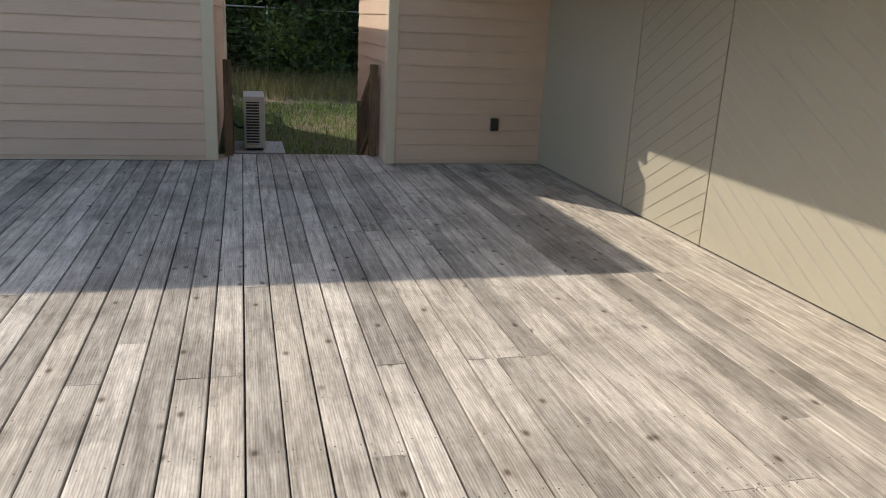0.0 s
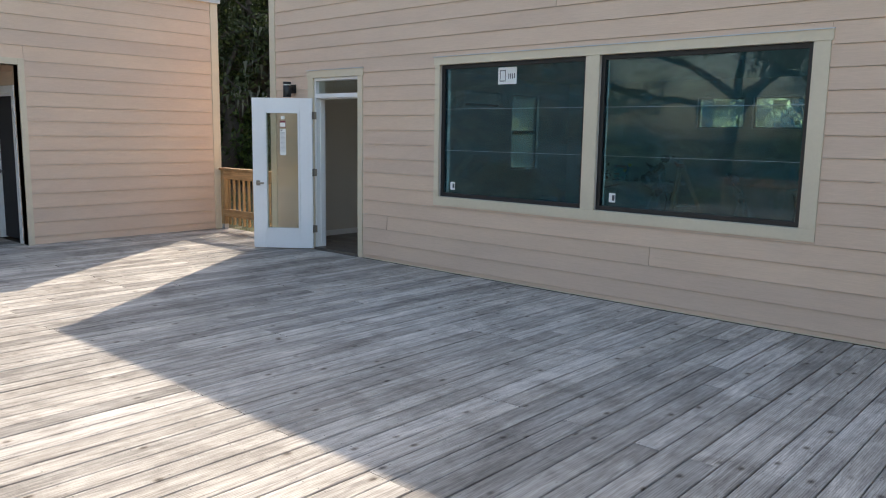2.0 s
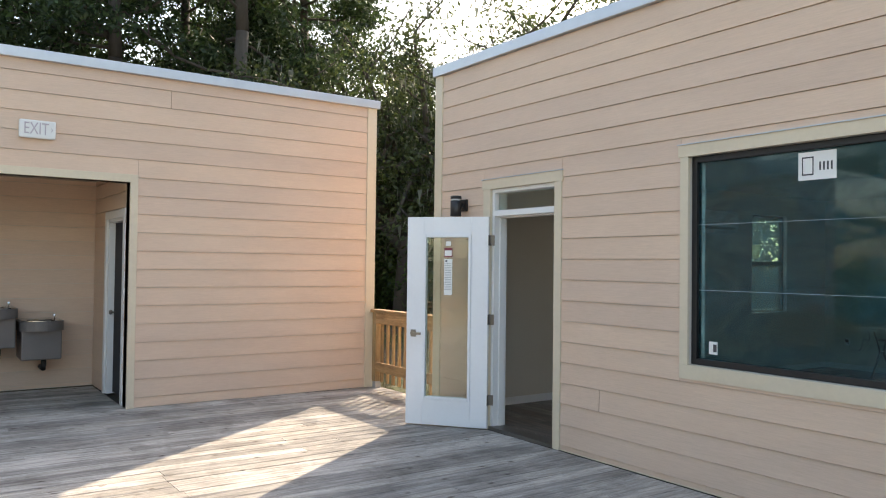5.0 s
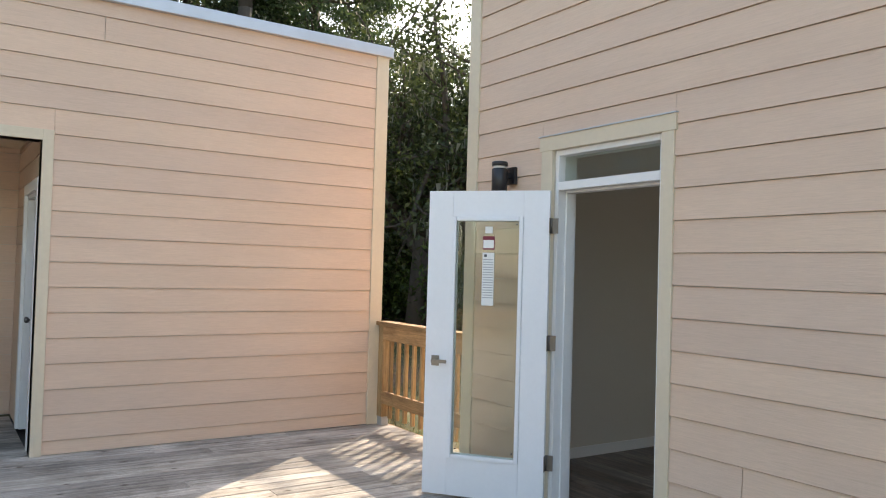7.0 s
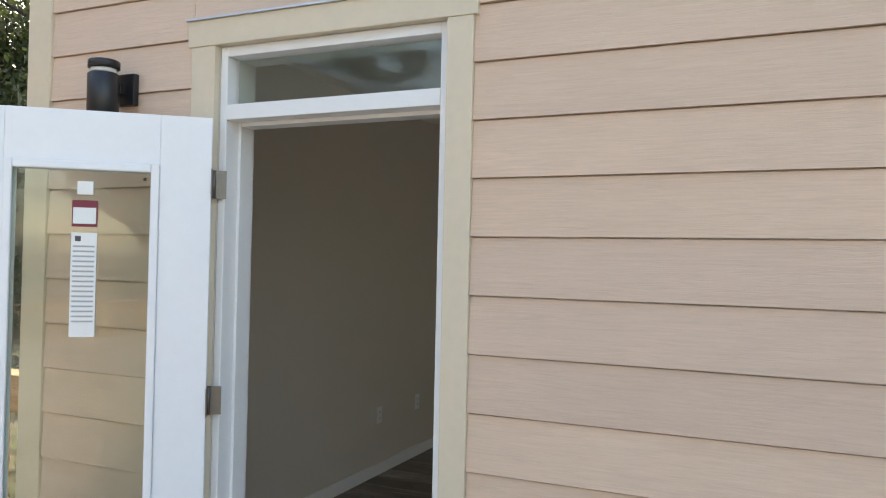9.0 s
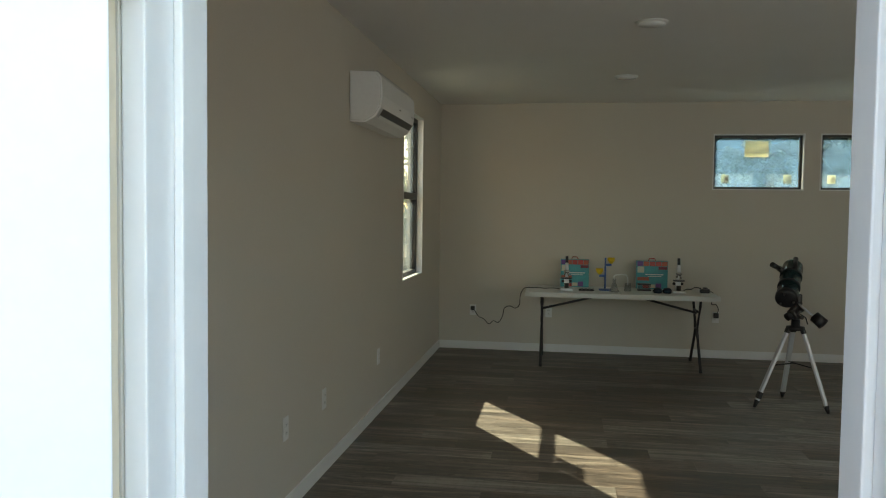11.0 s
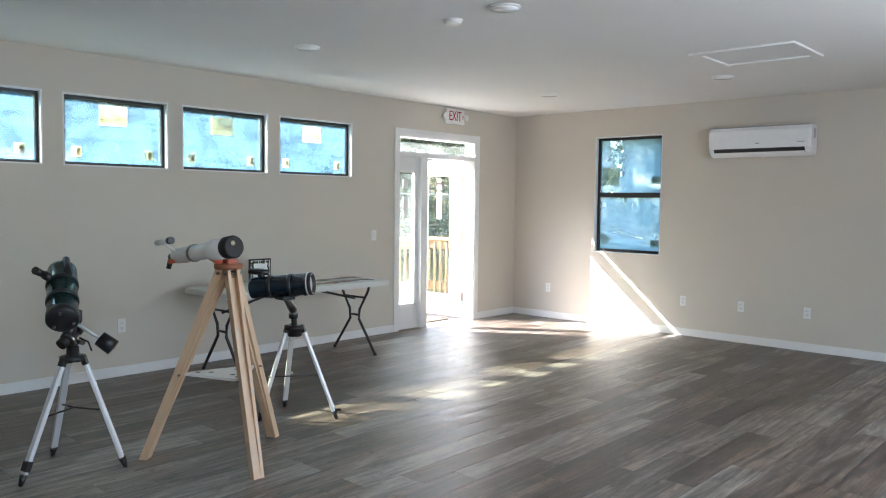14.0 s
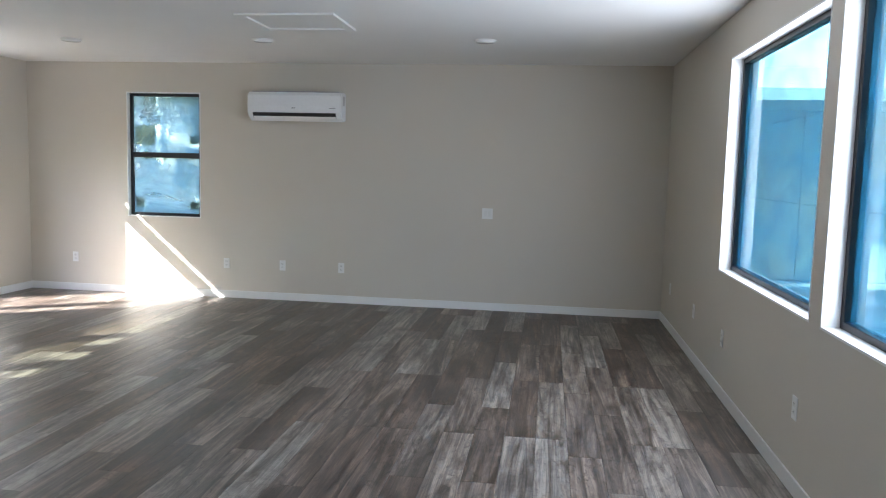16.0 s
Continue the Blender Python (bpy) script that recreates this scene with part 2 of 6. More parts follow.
def ground_material():
    m, nt, bs = nodes_of("yard_grass_and_leaf_litter")
    v = coords(nt, (1, 1, 1), False)
    a, b, c3 = noise_tex(nt, v, 0.35, 5, 0.65), noise_tex(nt, v, 6.0, 6, 0.7), noise_tex(nt, v, 40.0, 3, 0.7)
    grass = ramp(nt, b, [(0.3, (0.035, 0.05, 0.015)), (0.7, (0.11, 0.13, 0.035))])
    litter = ramp(nt, b, [(0.3, (0.08, 0.055, 0.035)), (0.7, (0.22, 0.16, 0.10))])
    c = mix(nt, grass, litter, ramp(nt, a, [(0.42, (0, 0, 0)), (0.58, (1, 1, 1))]))
    c = mix(nt, c, ramp(nt, c3, [(0.3, (0.6, 0.6, 0.6)), (0.7, (1.15, 1.15, 1.15))]), 1.0, "MULTIPLY")
    nt.links.new(c, bs.inputs["Base Color"])
    bs.inputs["Roughness"].default_value = 0.95
    bump(nt, bs, c3, 0.6, 0.03)
    return m


SIDING = siding_material()
TRIM = surface("khaki_trim_paint", (0.66, 0.565, 0.42), 0.55, 0, 30, 0.06, 0.06)
DECK = wood("weathered_deck_wood", [(0.34, (0.36, 0.325, 0.295)), (0.46, (0.49, 0.45, 0.405)), (0.56, (0.59, 0.545, 0.49)), (0.68, (0.68, 0.635, 0.575))], 1, 0.88, True, 0.34, 30.0, 0.14, 26.0, True)
# near-black slab colour: the shade below the boards is painted in
UNDER_SHADE = surface("painted_shade_under_boards", (0.05, 0.045, 0.04), 0.9)
RAILWOOD_X = wood("treated_pine_rail", [(0.25, (0.42, 0.23, 0.10)), (0.55, (0.58, 0.34, 0.16)), (0.8, (0.66, 0.44, 0.24))], 0, 0.7, True, 0.2)
RAILWOOD_Z = wood("treated_pine_post", [(0.25, (0.42, 0.26, 0.12)), (0.55, (0.58, 0.38, 0.19)), (0.8, (0.66, 0.47, 0.27))], 2, 0.7, True, 0.2)
DARKPINE = wood("brown_stained_pine", [(0.25, (0.12, 0.075, 0.045)), (0.55, (0.20, 0.13, 0.08)), (0.8, (0.27, 0.18, 0.11))], 2, 0.8, True, 0.2)
PLANK = plank_material()
WALL = surface("greige_wall_paint", (0.60, 0.555, 0.485), 0.62, 0, 90, 0.03, 0.05, large=0.8)
CEIL = surface("white_ceiling_paint", (0.82, 0.81, 0.79), 0.8, 0, 120, 0.03, 0.12)
WHITE = surface("white_trim_paint", (0.78, 0.78, 0.77), 0.35, 0, 30, 0.03, 0.02)
DOORWHITE = surface("white_door_paint", (0.80, 0.81, 0.83), 0.35, 0, 30, 0.03, 0.02)
BLACK = surface("black_window_frame", (0.012, 0.012, 0.014), 0.4, 0, 30, 0.1, 0.02)
FLASH = surface("pale_metal_flashing", (0.56, 0.58, 0.62), 0.4, 0.6, 8, 0.08, 0.03)
ROOF = surface("grey_roof_membrane", (0.45, 0.45, 0.46), 0.8)
SHED = surface("khaki_grey_panel_paint", (0.46, 0.42, 0.325), 0.6, 0, 25, 0.05, 0.06)
PLASTIC = surface("off_white_plastic", (0.74, 0.74, 0.72), 0.35, 0, 40, 0.03, 0.02)
TABLETOP = surface("speckled_white_plastic", (0.66, 0.65, 0.62), 0.45, 0, 160, 0.06, 0.1)
IRON = surface("dark_grey_steel", (0.035, 0.034, 0.036), 0.4, 0.3, 30, 0.15, 0.03)
ALU = surface("brushed_aluminium", (0.74, 0.75, 0.77), 0.34, 0.35, 60, 0.05, 0.03, (1, 1, 0.1))
STEEL = surface("satin_nickel", (0.22, 0.21, 0.20), 0.3, 0.9, 60, 0.08, 0.03)
HINGE = surface("dull_bronze_hinge", (0.20, 0.18, 0.16), 0.4, 0.8, 60, 0.15, 0.03)
BLK = surface("black_plastic", (0.014, 0.014, 0.016), 0.38, 0, 40, 0.1, 0.03)
DGREEN = gloss_paint("dark_green_metal", (0.006, 0.03, 0.032), 0.18)
DBLUE = gloss_paint("dark_blue_metal", (0.006, 0.018, 0.034), 0.18)
SWHITE = gloss_paint("white_enamel", (0.86, 0.87, 0.88), 0.25)
ORANGE = gloss_paint("orange_clamp", (0.45, 0.10, 0.05), 0.4)
BEECH = surface("pale_beech", (0.66, 0.47, 0.31), 0.5, 0, 30, 0.12, 0.04, (1, 1, 0.15))
BROWNWOOD = surface("reddish_brown_wood", (0.30, 0.12, 0.06), 0.45, 0, 20, 0.2, 0.05)
TEAL = surface("teal_print", (0.07, 0.37, 0.41), 0.45, 0, 25, 0.25, 0.0)
RED = surface("red_print", (0.50, 0.06, 0.05), 0.45, 0, 40, 0.2, 0.0)
PURPLE = surface("purple_print", (0.16, 0.06, 0.25), 0.45, 0, 40, 0.2, 0.0)
CREAM = surface("cream_print", (0.65, 0.60, 0.45), 0.5, 0, 40, 0.1, 0.0)
MAROON = surface("maroon_print", (0.20, 0.02, 0.04), 0.5)
GREYBAR = surface("grey_print", (0.40, 0.40, 0.41), 0.5)
DARKBAR = surface("dark_print", (0.06, 0.06, 0.07), 0.5)
PAPER = surface("white_paper", (0.80, 0.80, 0.78), 0.6, 0, 40, 0.03, 0.0)
SIGNRED = surface("red_sign_letters", (0.36, 0.02, 0.03), 0.4)
SIGNGREY = surface("faded_sign_letters", (0.47, 0.42, 0.45), 0.5)
YELLOW = surface("yellow_plastic", (0.75, 0.52, 0.02), 0.35, 0, 40, 0.06, 0.02)
BLUE = surface("blue_plastic", (0.02, 0.09, 0.30), 0.35, 0, 40, 0.08, 0.02)
YBAG = surface("pale_yellow_plastic_wrap", (0.62, 0.52, 0.28), 0.4, 0, 18, 0.3, 0.4)
FOUNT = surface("grey_granite_enamel", (0.17, 0.155, 0.15), 0.4, 0.2, 220, 0.25, 0.03)
CHROME = surface("stainless_basin", (0.6, 0.6, 0.6), 0.18, 1.0, 60, 0.05, 0.02)
ACU = surface("beige_grey_enamel", (0.55, 0.55, 0.52), 0.45)
CONCRETE = surface("concrete", (0.36, 0.35, 0.33), 0.9, 0, 14, 0.15, 0.3)
BARK = surface("grey_brown_bark", (0.075, 0.06, 0.048), 0.9, 0, 6, 0.4, 0.8, (1, 1, 0.3))
GALV = surface("galvanised_wire", (0.42, 0.43, 0.42), 0.5, 0.6)
OAKLEAF = leaf_material("live_oak_leaves", (0.03, 0.045, 0.018), (0.075, 0.095, 0.034))
PINELEAF = leaf_material("pine_needles", (0.02, 0.04, 0.015), (0.055, 0.085, 0.03))
BUSHLEAF = leaf_material("shrub_leaves", (0.025, 0.05, 0.014), (0.075, 0.12, 0.03))
MOSS = leaf_material("spanish_moss", (0.12, 0.125, 0.10), (0.22, 0.225, 0.19))
GRASS = leaf_material("grass_blades", (0.05, 0.09, 0.02), (0.12, 0.19, 0.045))
WEED = leaf_material("dry_weeds", (0.07, 0.08, 0.035), (0.20, 0.18, 0.09))
GROUND = ground_material()
FILM = glass("blue_filmed_glass", (0.80, 0.84, 0.76), 0.34, (0.14, 0.27, 0.42), 1.0)
TEALFILM = glass("teal_tinted_glass", (0.48, 0.70, 0.76), 0.22, (0.11, 0.38, 0.50), 1.0)
SKYFILM = glass("sky_blue_filmed_glass", (0.72, 0.83, 0.88), 0.55, (0.42, 0.59, 0.64), 1.0)
THINFILM = glass("clear_filmed_glass", (0.90, 0.92, 0.86), 0.1, (0.5, 0.62, 0.68), 1.0)
CLEAR = glass("clear_low_e_glass", (0.88, 0.92, 0.89), 0.05, (0.75, 0.82, 0.78), 1.0)
SEAM = surface("film_seam", (0.30, 0.42, 0.48), 0.4)
LABEL = leaf_material("thin_label_paper", (0.78, 0.75, 0.66), (0.82, 0.79, 0.70), 0.72)
LABELINK = leaf_material("label_ink", (0.42, 0.37, 0.30), (0.48, 0.43, 0.35), 0.8)
LENS = surface("glossy_white_lens", (0.9, 0.9, 0.9), 0.2, 0, 40, 0.02, 0.0)
# matte near-black: the dark reflection in the alcove door's glass, put into the colour
GLASS_DARK = surface("painted_dark_reflection", (0.03, 0.03, 0.035), 0.9)
LABGLASS = glass("lab_glassware", (0.86, 0.88, 0.88), 0.12, (0.8, 0.82, 0.82))
RUBBER = surface("black_cable", (0.012, 0.012, 0.012), 0.6)
MAT = surface("brown_coir_mat", (0.10, 0.075, 0.05), 0.95, 0, 120, 0.4, 0.6)
# ---- mesh helpers ----
def box(bm, x0, y0, z0, x1, y1, z1, bevel=0.0, m=None):
    v = [bm.verts.new((x, y, z)) for z in (z0, z1) for x, y in ((x0, y0), (x1, y0), (x1, y1), (x0, y1))]
    fs = [bm.faces.new([v[i] for i in f]) for f in ((3, 2, 1, 0), (4, 5, 6, 7), (0, 1, 5, 4), (1, 2, 6, 5), (2, 3, 7, 6), (3, 0, 4, 7))]
    if bevel:
        bmesh.ops.bevel(bm, geom=list({e for f in fs for e in f.edges}), offset=bevel, segments=2, affect="EDGES", profile=0.6)
        v = list({w for f in bm.faces for w in f.verts}) if m else v
    if m:
        bmesh.ops.transform(bm, matrix=m, verts=v)
    return bm


def abox(a, b, bevel=0.0):
    return box(bmesh.new(), *a, *b, bevel)


def tube(bm, p, q, r0, r1=None, n=14):
    p, q = Vector(p), Vector(q)
    r1 = r0 if r1 is None else r1
    axis = (q - p).normalized()
    side = axis.orthogonal().normalized()
    up = axis.cross(side)
    ring = []
    for c, r in ((p, r0), (q, r1)):
        ring.append([bm.verts.new(c + r * (math.cos(2 * math.pi * i / n) * side + math.sin(2 * math.pi * i / n) * up)) for i in range(n)])
    for i in range(n):
        j = (i + 1) % n
        f = bm.faces.new((ring[0][i], ring[0][j], ring[1][j], ring[1][i]))
        f.smooth = True
    bm.faces.new(ring[0][::-1])
    bm.faces.new(ring[1])
    return bm


def rod(p, q, r0, r1=None, n=14):
    return tube(bmesh.new(), p, q, r0, r1, n)


def sweep(pts, r, n=8):
    """A cable or bent bar through points."""
    bm = bmesh.new()
    pts = [Vector(p) for p in pts]
    rings = []
    for i, p in enumerate(pts):
        d = (pts[min(i + 1, len(pts) - 1)] - pts[max(i - 1, 0)]).normalized()
        ref = Vector((0, 0, 1)) if abs(d.z) < 0.9 else Vector((1, 0, 0))
        s = d.cross(ref).normalized()
        u = s.cross(d)
        rings.append([bm.verts.new(p + r * (math.cos(2 * math.pi * k / n) * s + math.sin(2 * math.pi * k / n) * u)) for k in range(n)])
    for a, b in zip(rings, rings[1:]):
        for k in range(n):
            f = bm.faces.new((a[k], a[(k + 1) % n], b[(k + 1) % n], b[k]))
            f.smooth = True
    bm.faces.new(rings[0][::-1])
    bm.faces.new(rings[-1])
    bmesh.ops.recalc_face_normals(bm, faces=bm.faces)
    return bm


def bent(pts, per=6):
    """A smooth line through the given points."""
    p = [Vector(q) for q in pts]
    p = [p[0] * 2 - p[1]] + p + [p[-1] * 2 - p[-2]]
    line = []
    for a, b, c, d in zip(p, p[1:], p[2:], p[3:]):
        for k in range(per):
            t = k / per
            line.append(0.5 * (2 * b + (c - a) * t + (2 * a - 5 * b + 4 * c - d) * t * t + (3 * b - a - 3 * c + d) * t ** 3))
    return line + [p[-2]]


def lathe(profile, centre, n=20, axis=None, caps=True):
    """A turned body: (radius, height) pairs round the axis at centre."""
    bm = bmesh.new()
    m = Matrix.Translation(centre)
    if axis is not None:
        m = m @ Vector(axis).to_track_quat("Z", "Y").to_matrix().to_4x4()
    rings = [[bm.verts.new(m @ Vector((max(r, 1e-4) * math.cos(2 * math.pi * i / n), max(r, 1e-4) * math.sin(2 * math.pi * i / n), h))) for i in range(n)] for r, h in profile]
    for a, b in zip(rings, rings[1:]):
        for i in range(n):
            f = bm.faces.new((a[i], a[(i + 1) % n], b[(i + 1) % n], b[i]))
            f.smooth = True
    if caps:
        bm.faces.new(rings[0][::-1])
        bm.faces.new(rings[-1])
    return bm


def obj(name, bm, material):
    me = bpy.data.meshes.new(name)
    bm.to_mesh(me)
    bm.free()
    me.materials.append(material)
    return new(name, me)


PLACE = {}


def thing(name, at, label="", category="", group="", kind="", turn=0.0):
    ob = new(name)
    ob.empty_display_size = 0.1
    PLACE[ob] = pose(*at, 0, 0, turn)
    ob.matrix_world = PLACE[ob]
    return tagged(ob, label, category, group, kind)


def part(name, bm, material, parent, label=""):
    """One mesh under a thing or part; the bmesh is given in world coordinates."""
    m = PLACE.get(parent, Matrix())
    bm.transform(m.inverted())
    ob = obj(name, bm, material)
    ob.parent = parent
    if material is CLEAR:
        ob.visible_shadow = False  # panes let the daylight in
    PLACE[ob] = m.copy()
    return tagged(ob, label) if label else ob


def solid(name, bm, material, label="", category="", kind="", group=""):
    return tagged(obj(name, bm, material), label, category, group, kind)


def lettering(word, size, depth):
    """The built-in font's letters as a bmesh in the xy plane, centred."""
    cu = bpy.data.curves.new("letters", "FONT")
    cu.body, cu.size, cu.extrude, cu.align_x, cu.align_y = word, size, depth, "CENTER", "CENTER"
    ob = new("letters", cu)
    me = bpy.data.meshes.new_from_object(ob.evaluated_get(bpy.context.evaluated_depsgraph_get()))
    bm = bmesh.new()
    bm.from_mesh(me)
    bpy.data.objects.remove(ob)
    bpy.data.meshes.remove(me)
    bpy.data.curves.remove(cu)
    return bm


def wall_sheet(axis, u0, u1, z0, z1, d0, d1, holes):
    """A wall with thickness from d0 to d1, along x (axis 0) or y (axis 1), with openings (u0, u1, z0, z1) right through."""
    us = sorted({u0, u1, *[h[0] for h in holes], *[h[1] for h in holes]})
    zs = sorted({z0, z1, *[h[2] for h in holes], *[h[3] for h in holes]})
    us, zs = [u for u in us if u0 <= u <= u1], [z for z in zs if z0 <= z <= z1]

    def full(i, j):
        if not (0 <= i < len(us) - 1 and 0 <= j < len(zs) - 1):
            return False
        u, z = (us[i] + us[i + 1]) / 2, (zs[j] + zs[j + 1]) / 2
        return not any(h[0] < u < h[1] and h[2] < z < h[3] for h in holes)

    bm, seen = bmesh.new(), {}

    def v(u, d, z):
        k = (round(u, 5), round(d, 5), round(z, 5))
        if k not in seen:
            seen[k] = bm.verts.new((u, d, z) if axis == 0 else (d, u, z))
        return seen[k]

    for i in range(len(us) - 1):
        for j in range(len(zs) - 1):
            if not full(i, j):
                continue
            a, b, c, d = us[i], us[i + 1], zs[j], zs[j + 1]
            for w in (d0, d1):
                bm.faces.new([v(a, w, c), v(b, w, c), v(b, w, d), v(a, w, d)])
            for di, dj, e in ((-1, 0, ((a, c), (a, d))), (1, 0, ((b, c), (b, d))), (0, -1, ((a, c), (b, c))), (0, 1, ((a, d), (b, d)))):
                if not full(i + di, j + dj):
                    (p, q), (r, s) = e
                    bm.faces.new([v(p, d0, q), v(r, d0, s), v(r, d1, s), v(p, d1, q)])
    bmesh.ops.recalc_face_normals(bm, faces=bm.faces)
    return bm


LAP = 0.1785


def siding(parent, axis, u0, u1, d, out, z_top, holes, seams=(), z_from=0.045 - LAP, lap=LAP, z_low=0.008):
    """Lap boards on a wall face at depth d that looks along out (+1 or -1); each board is its own piece."""
    z, row = z_from, 0
    while z < z_top - 0.01:
        foot, top = max(z + 0.0045, z_low), min(z + lap, z_top)
        cuts = [(u0, u1, foot, top)]
        for h in holes:
            if h[3] <= foot or h[2] >= top:
                continue
            left = []
            for a, b, za, zb in cuts:
                left += [(a, min(b, h[0]), za, zb), (max(a, h[1]), b, za, zb)]
                left += [(max(a, h[0]), min(b, h[1]), max(za, h[3]), zb), (max(a, h[0]), min(b, h[1]), za, min(zb, h[2]))]
            cuts = [c for c in left if c[1] - c[0] > 0.01 and c[3] - c[2] > 0.012]
        for s in seams:
            s2 = s + (row % 3) * 1.22
            cuts = [p for a, b, c, e in cuts for p in (((a, s2 - 0.0015, c, e), (s2 + 0.0015, b, c, e)) if a + 0.3 < s2 < b - 0.3 and row % 7 == 3 else ((a, b, c, e),))]
        for a, b, za, zb in cuts:
            lo, hi = [d + out * (0.019 - 0.010 * (q - z) / lap) for q in (za, zb)]
            back = d + out * 0.0005
            prof = [(back, za), (lo, za), (hi, zb), (back, zb)]
            pts = [(u, w, h) if axis == 0 else (w, u, h) for u in (a + 0.001, b - 0.001) for w, h in prof]
            bm = bmesh.new()
            vs = [bm.verts.new(p) for p in pts]
            for f in ((0, 1, 2, 3), (7, 6, 5, 4), (0, 4, 5, 1), (1, 5, 6, 2), (2, 6, 7, 3), (3, 7, 4, 0)):
                bm.faces.new([vs[i] for i in f])
            bmesh.ops.recalc_face_normals(bm, faces=bm.faces)
            obj("siding_board", bm, SIDING).parent = parent
        z += lap
        row += 1
# ---- the main building: shell ----
FZ, CZ, TOP = 0.03, 2.70, 3.64
YF, YI, YB = 8.65, 8.81, 16.155
XL, XR = -10.25, -0.41
FRONT_DOOR = (-9.45, -8.545, FZ, 2.335)
BIG_WINDOWS = ((-7.13, -5.18, 0.89, 2.40), (-5.03, -3.07, 0.89, 2.40))
SLOTS = ((-7.39, -6.49, 1.79, 2.37), (-6.34, -5.45, 1.79, 2.37), (-5.32, -4.41, 1.79, 2.37), (-4.28, -3.33, 1.79, 2.37))
EXIT = (-2.64, -1.25, FZ, 2.315)
LEFT_WIN, RIGHT_WIN = (14.15, 15.07, 0.935, 2.41), (14.01, 14.91, 0.935, 2.365)

wall_front = solid("wall_front", wall_sheet(0, -10.40, -0.11, 0, TOP, YF + 0.001, YI, [FRONT_DOOR, *BIG_WINDOWS]), WALL, "peach lap-sided front wall with greige painted inside", "wall", "structure")
wall_far = solid("wall_far", wall_sheet(0, -10.40, -0.11, -0.1, TOP, YB, YB + 0.15, [*SLOTS, EXIT]), WALL, "greige painted wall with four high slot windows", "wall", "structure")
wall_left = solid("wall_left", wall_sheet(1, YI, YB, 0, TOP, -10.40, XL, [LEFT_WIN]), WALL, "greige painted end wall beside the entrance door", "wall", "structure")
wall_right = solid("wall_right", wall_sheet(1, YI, YB, 0, TOP, XR, -0.11, [RIGHT_WIN]), WALL, "greige painted end wall with a black-framed window", "wall", "structure")
solid("ceiling", abox((-10.39, YF + 0.02, CZ), (-0.12, YB + 0.14, CZ + 0.12)), CEIL, "flat white painted ceiling", "ceiling", "structure")
solid("subfloor", abox((-10.39, YF + 0.01, -0.25), (-0.12, YB + 0.15, FZ - 0.008)), UNDER_SHADE, "dark subfloor slab under the planks", "floor", "structure")
solid("roof", abox((-10.42, YF - 0.01, TOP), (-0.09, YB + 0.17, TOP + 0.05)), ROOF, "low flat roof of the main building", "roof", "structure")


def flashing(name, a, b):
    solid(name, abox(a, b, 0.006), FLASH, "pale metal edge flashing along the roofline", "flashing", "structure")


flashing("flashing_front", (-10.45, YF - 0.05, TOP - 0.02), (-0.06, YF + 0.06, TOP + 0.085))
flashing("flashing_left", (-10.45, YF + 0.062, TOP - 0.02), (-10.34, YB + 0.2, TOP + 0.085))
flashing("flashing_right", (-0.17, YF + 0.062, TOP - 0.02), (-0.06, YB + 0.2, TOP + 0.085))


def grow(h, s, top=None):
    return (h[0] - s, h[1] + s, h[2] - s, h[3] + (s if top is None else top))


DOOR_TRIM = (-9.56, -8.455, -0.1, 2.435)
WIN_TRIM = (-7.20, -2.94, 0.785, 2.49)
siding(wall_front, 0, -10.295, -0.215, YF, -1, TOP - 0.02, [DOOR_TRIM, WIN_TRIM], (-8.0, -4.4))
siding(wall_left, 1, YF + 0.005, YB + 0.15, -10.40, -1, TOP - 0.02, [grow(LEFT_WIN, 0.09)])
siding(wall_right, 1, YF + 0.005, YB + 0.15, -0.11, 1, TOP - 0.02, [grow(RIGHT_WIN, 0.09)])


def trim_piece(name, a, b, material=None):
    solid(name, abox(a, b, 0.003), material or TRIM, "khaki painted flat trim board" if material is None else "white painted trim board", "trim", "structure")


# corner boards and casings outside
trim_piece("trim_corner_west", (-10.425, YF - 0.026, 0.0), (-10.295, YF, TOP - 0.02))
trim_piece("trim_corner_east", (-0.215, YF - 0.026, 0.0), (-0.085, YF, TOP - 0.02))
trim_piece("trim_corner_east_return", (-0.11, YF + 0.001, 0.0), (-0.084, YF + 0.1, TOP - 0.02))
trim_piece("trim_door_head", (-9.575, YF - 0.03, 2.335), (-8.44, YF, 2.43))
trim_piece("trim_door_west", (-9.56, YF - 0.026, 0.0), (-9.452, YF, 2.335))
trim_piece("trim_door_east", (-8.543, YF - 0.026, 0.0), (-8.455, YF, 2.335))
solid("door_head_flashing", abox((-9.58, YF - 0.04, 2.43), (-8.435, YF, 2.437)), FLASH, "thin bright drip flashing over the door", "flashing", "structure")
trim_piece("trim_window_head", (-7.215, YF - 0.03, 2.40), (-2.925, YF, 2.488))
trim_piece("trim_window_foot", (-7.20, YF - 0.028, 0.785), (-2.94, YF, 0.888))
trim_piece("trim_window_west", (-7.20, YF - 0.026, 0.888), (-7.128, YF, 2.40))
trim_piece("trim_window_mid", (-5.182, YF - 0.026, 0.888), (-5.028, YF, 2.40))
trim_piece("trim_window_east", (-3.072, YF - 0.026, 0.888), (-2.94, YF, 2.40))
solid("window_head_flashing", abox((-7.22, YF - 0.04, 2.488), (-2.92, YF, 2.495)), FLASH, "thin bright drip flashing over the windows", "flashing", "structure")
trim_piece("trim_foot", (-8.455, YF - 0.012, 0.0), (-0.215, YF, 0.012))

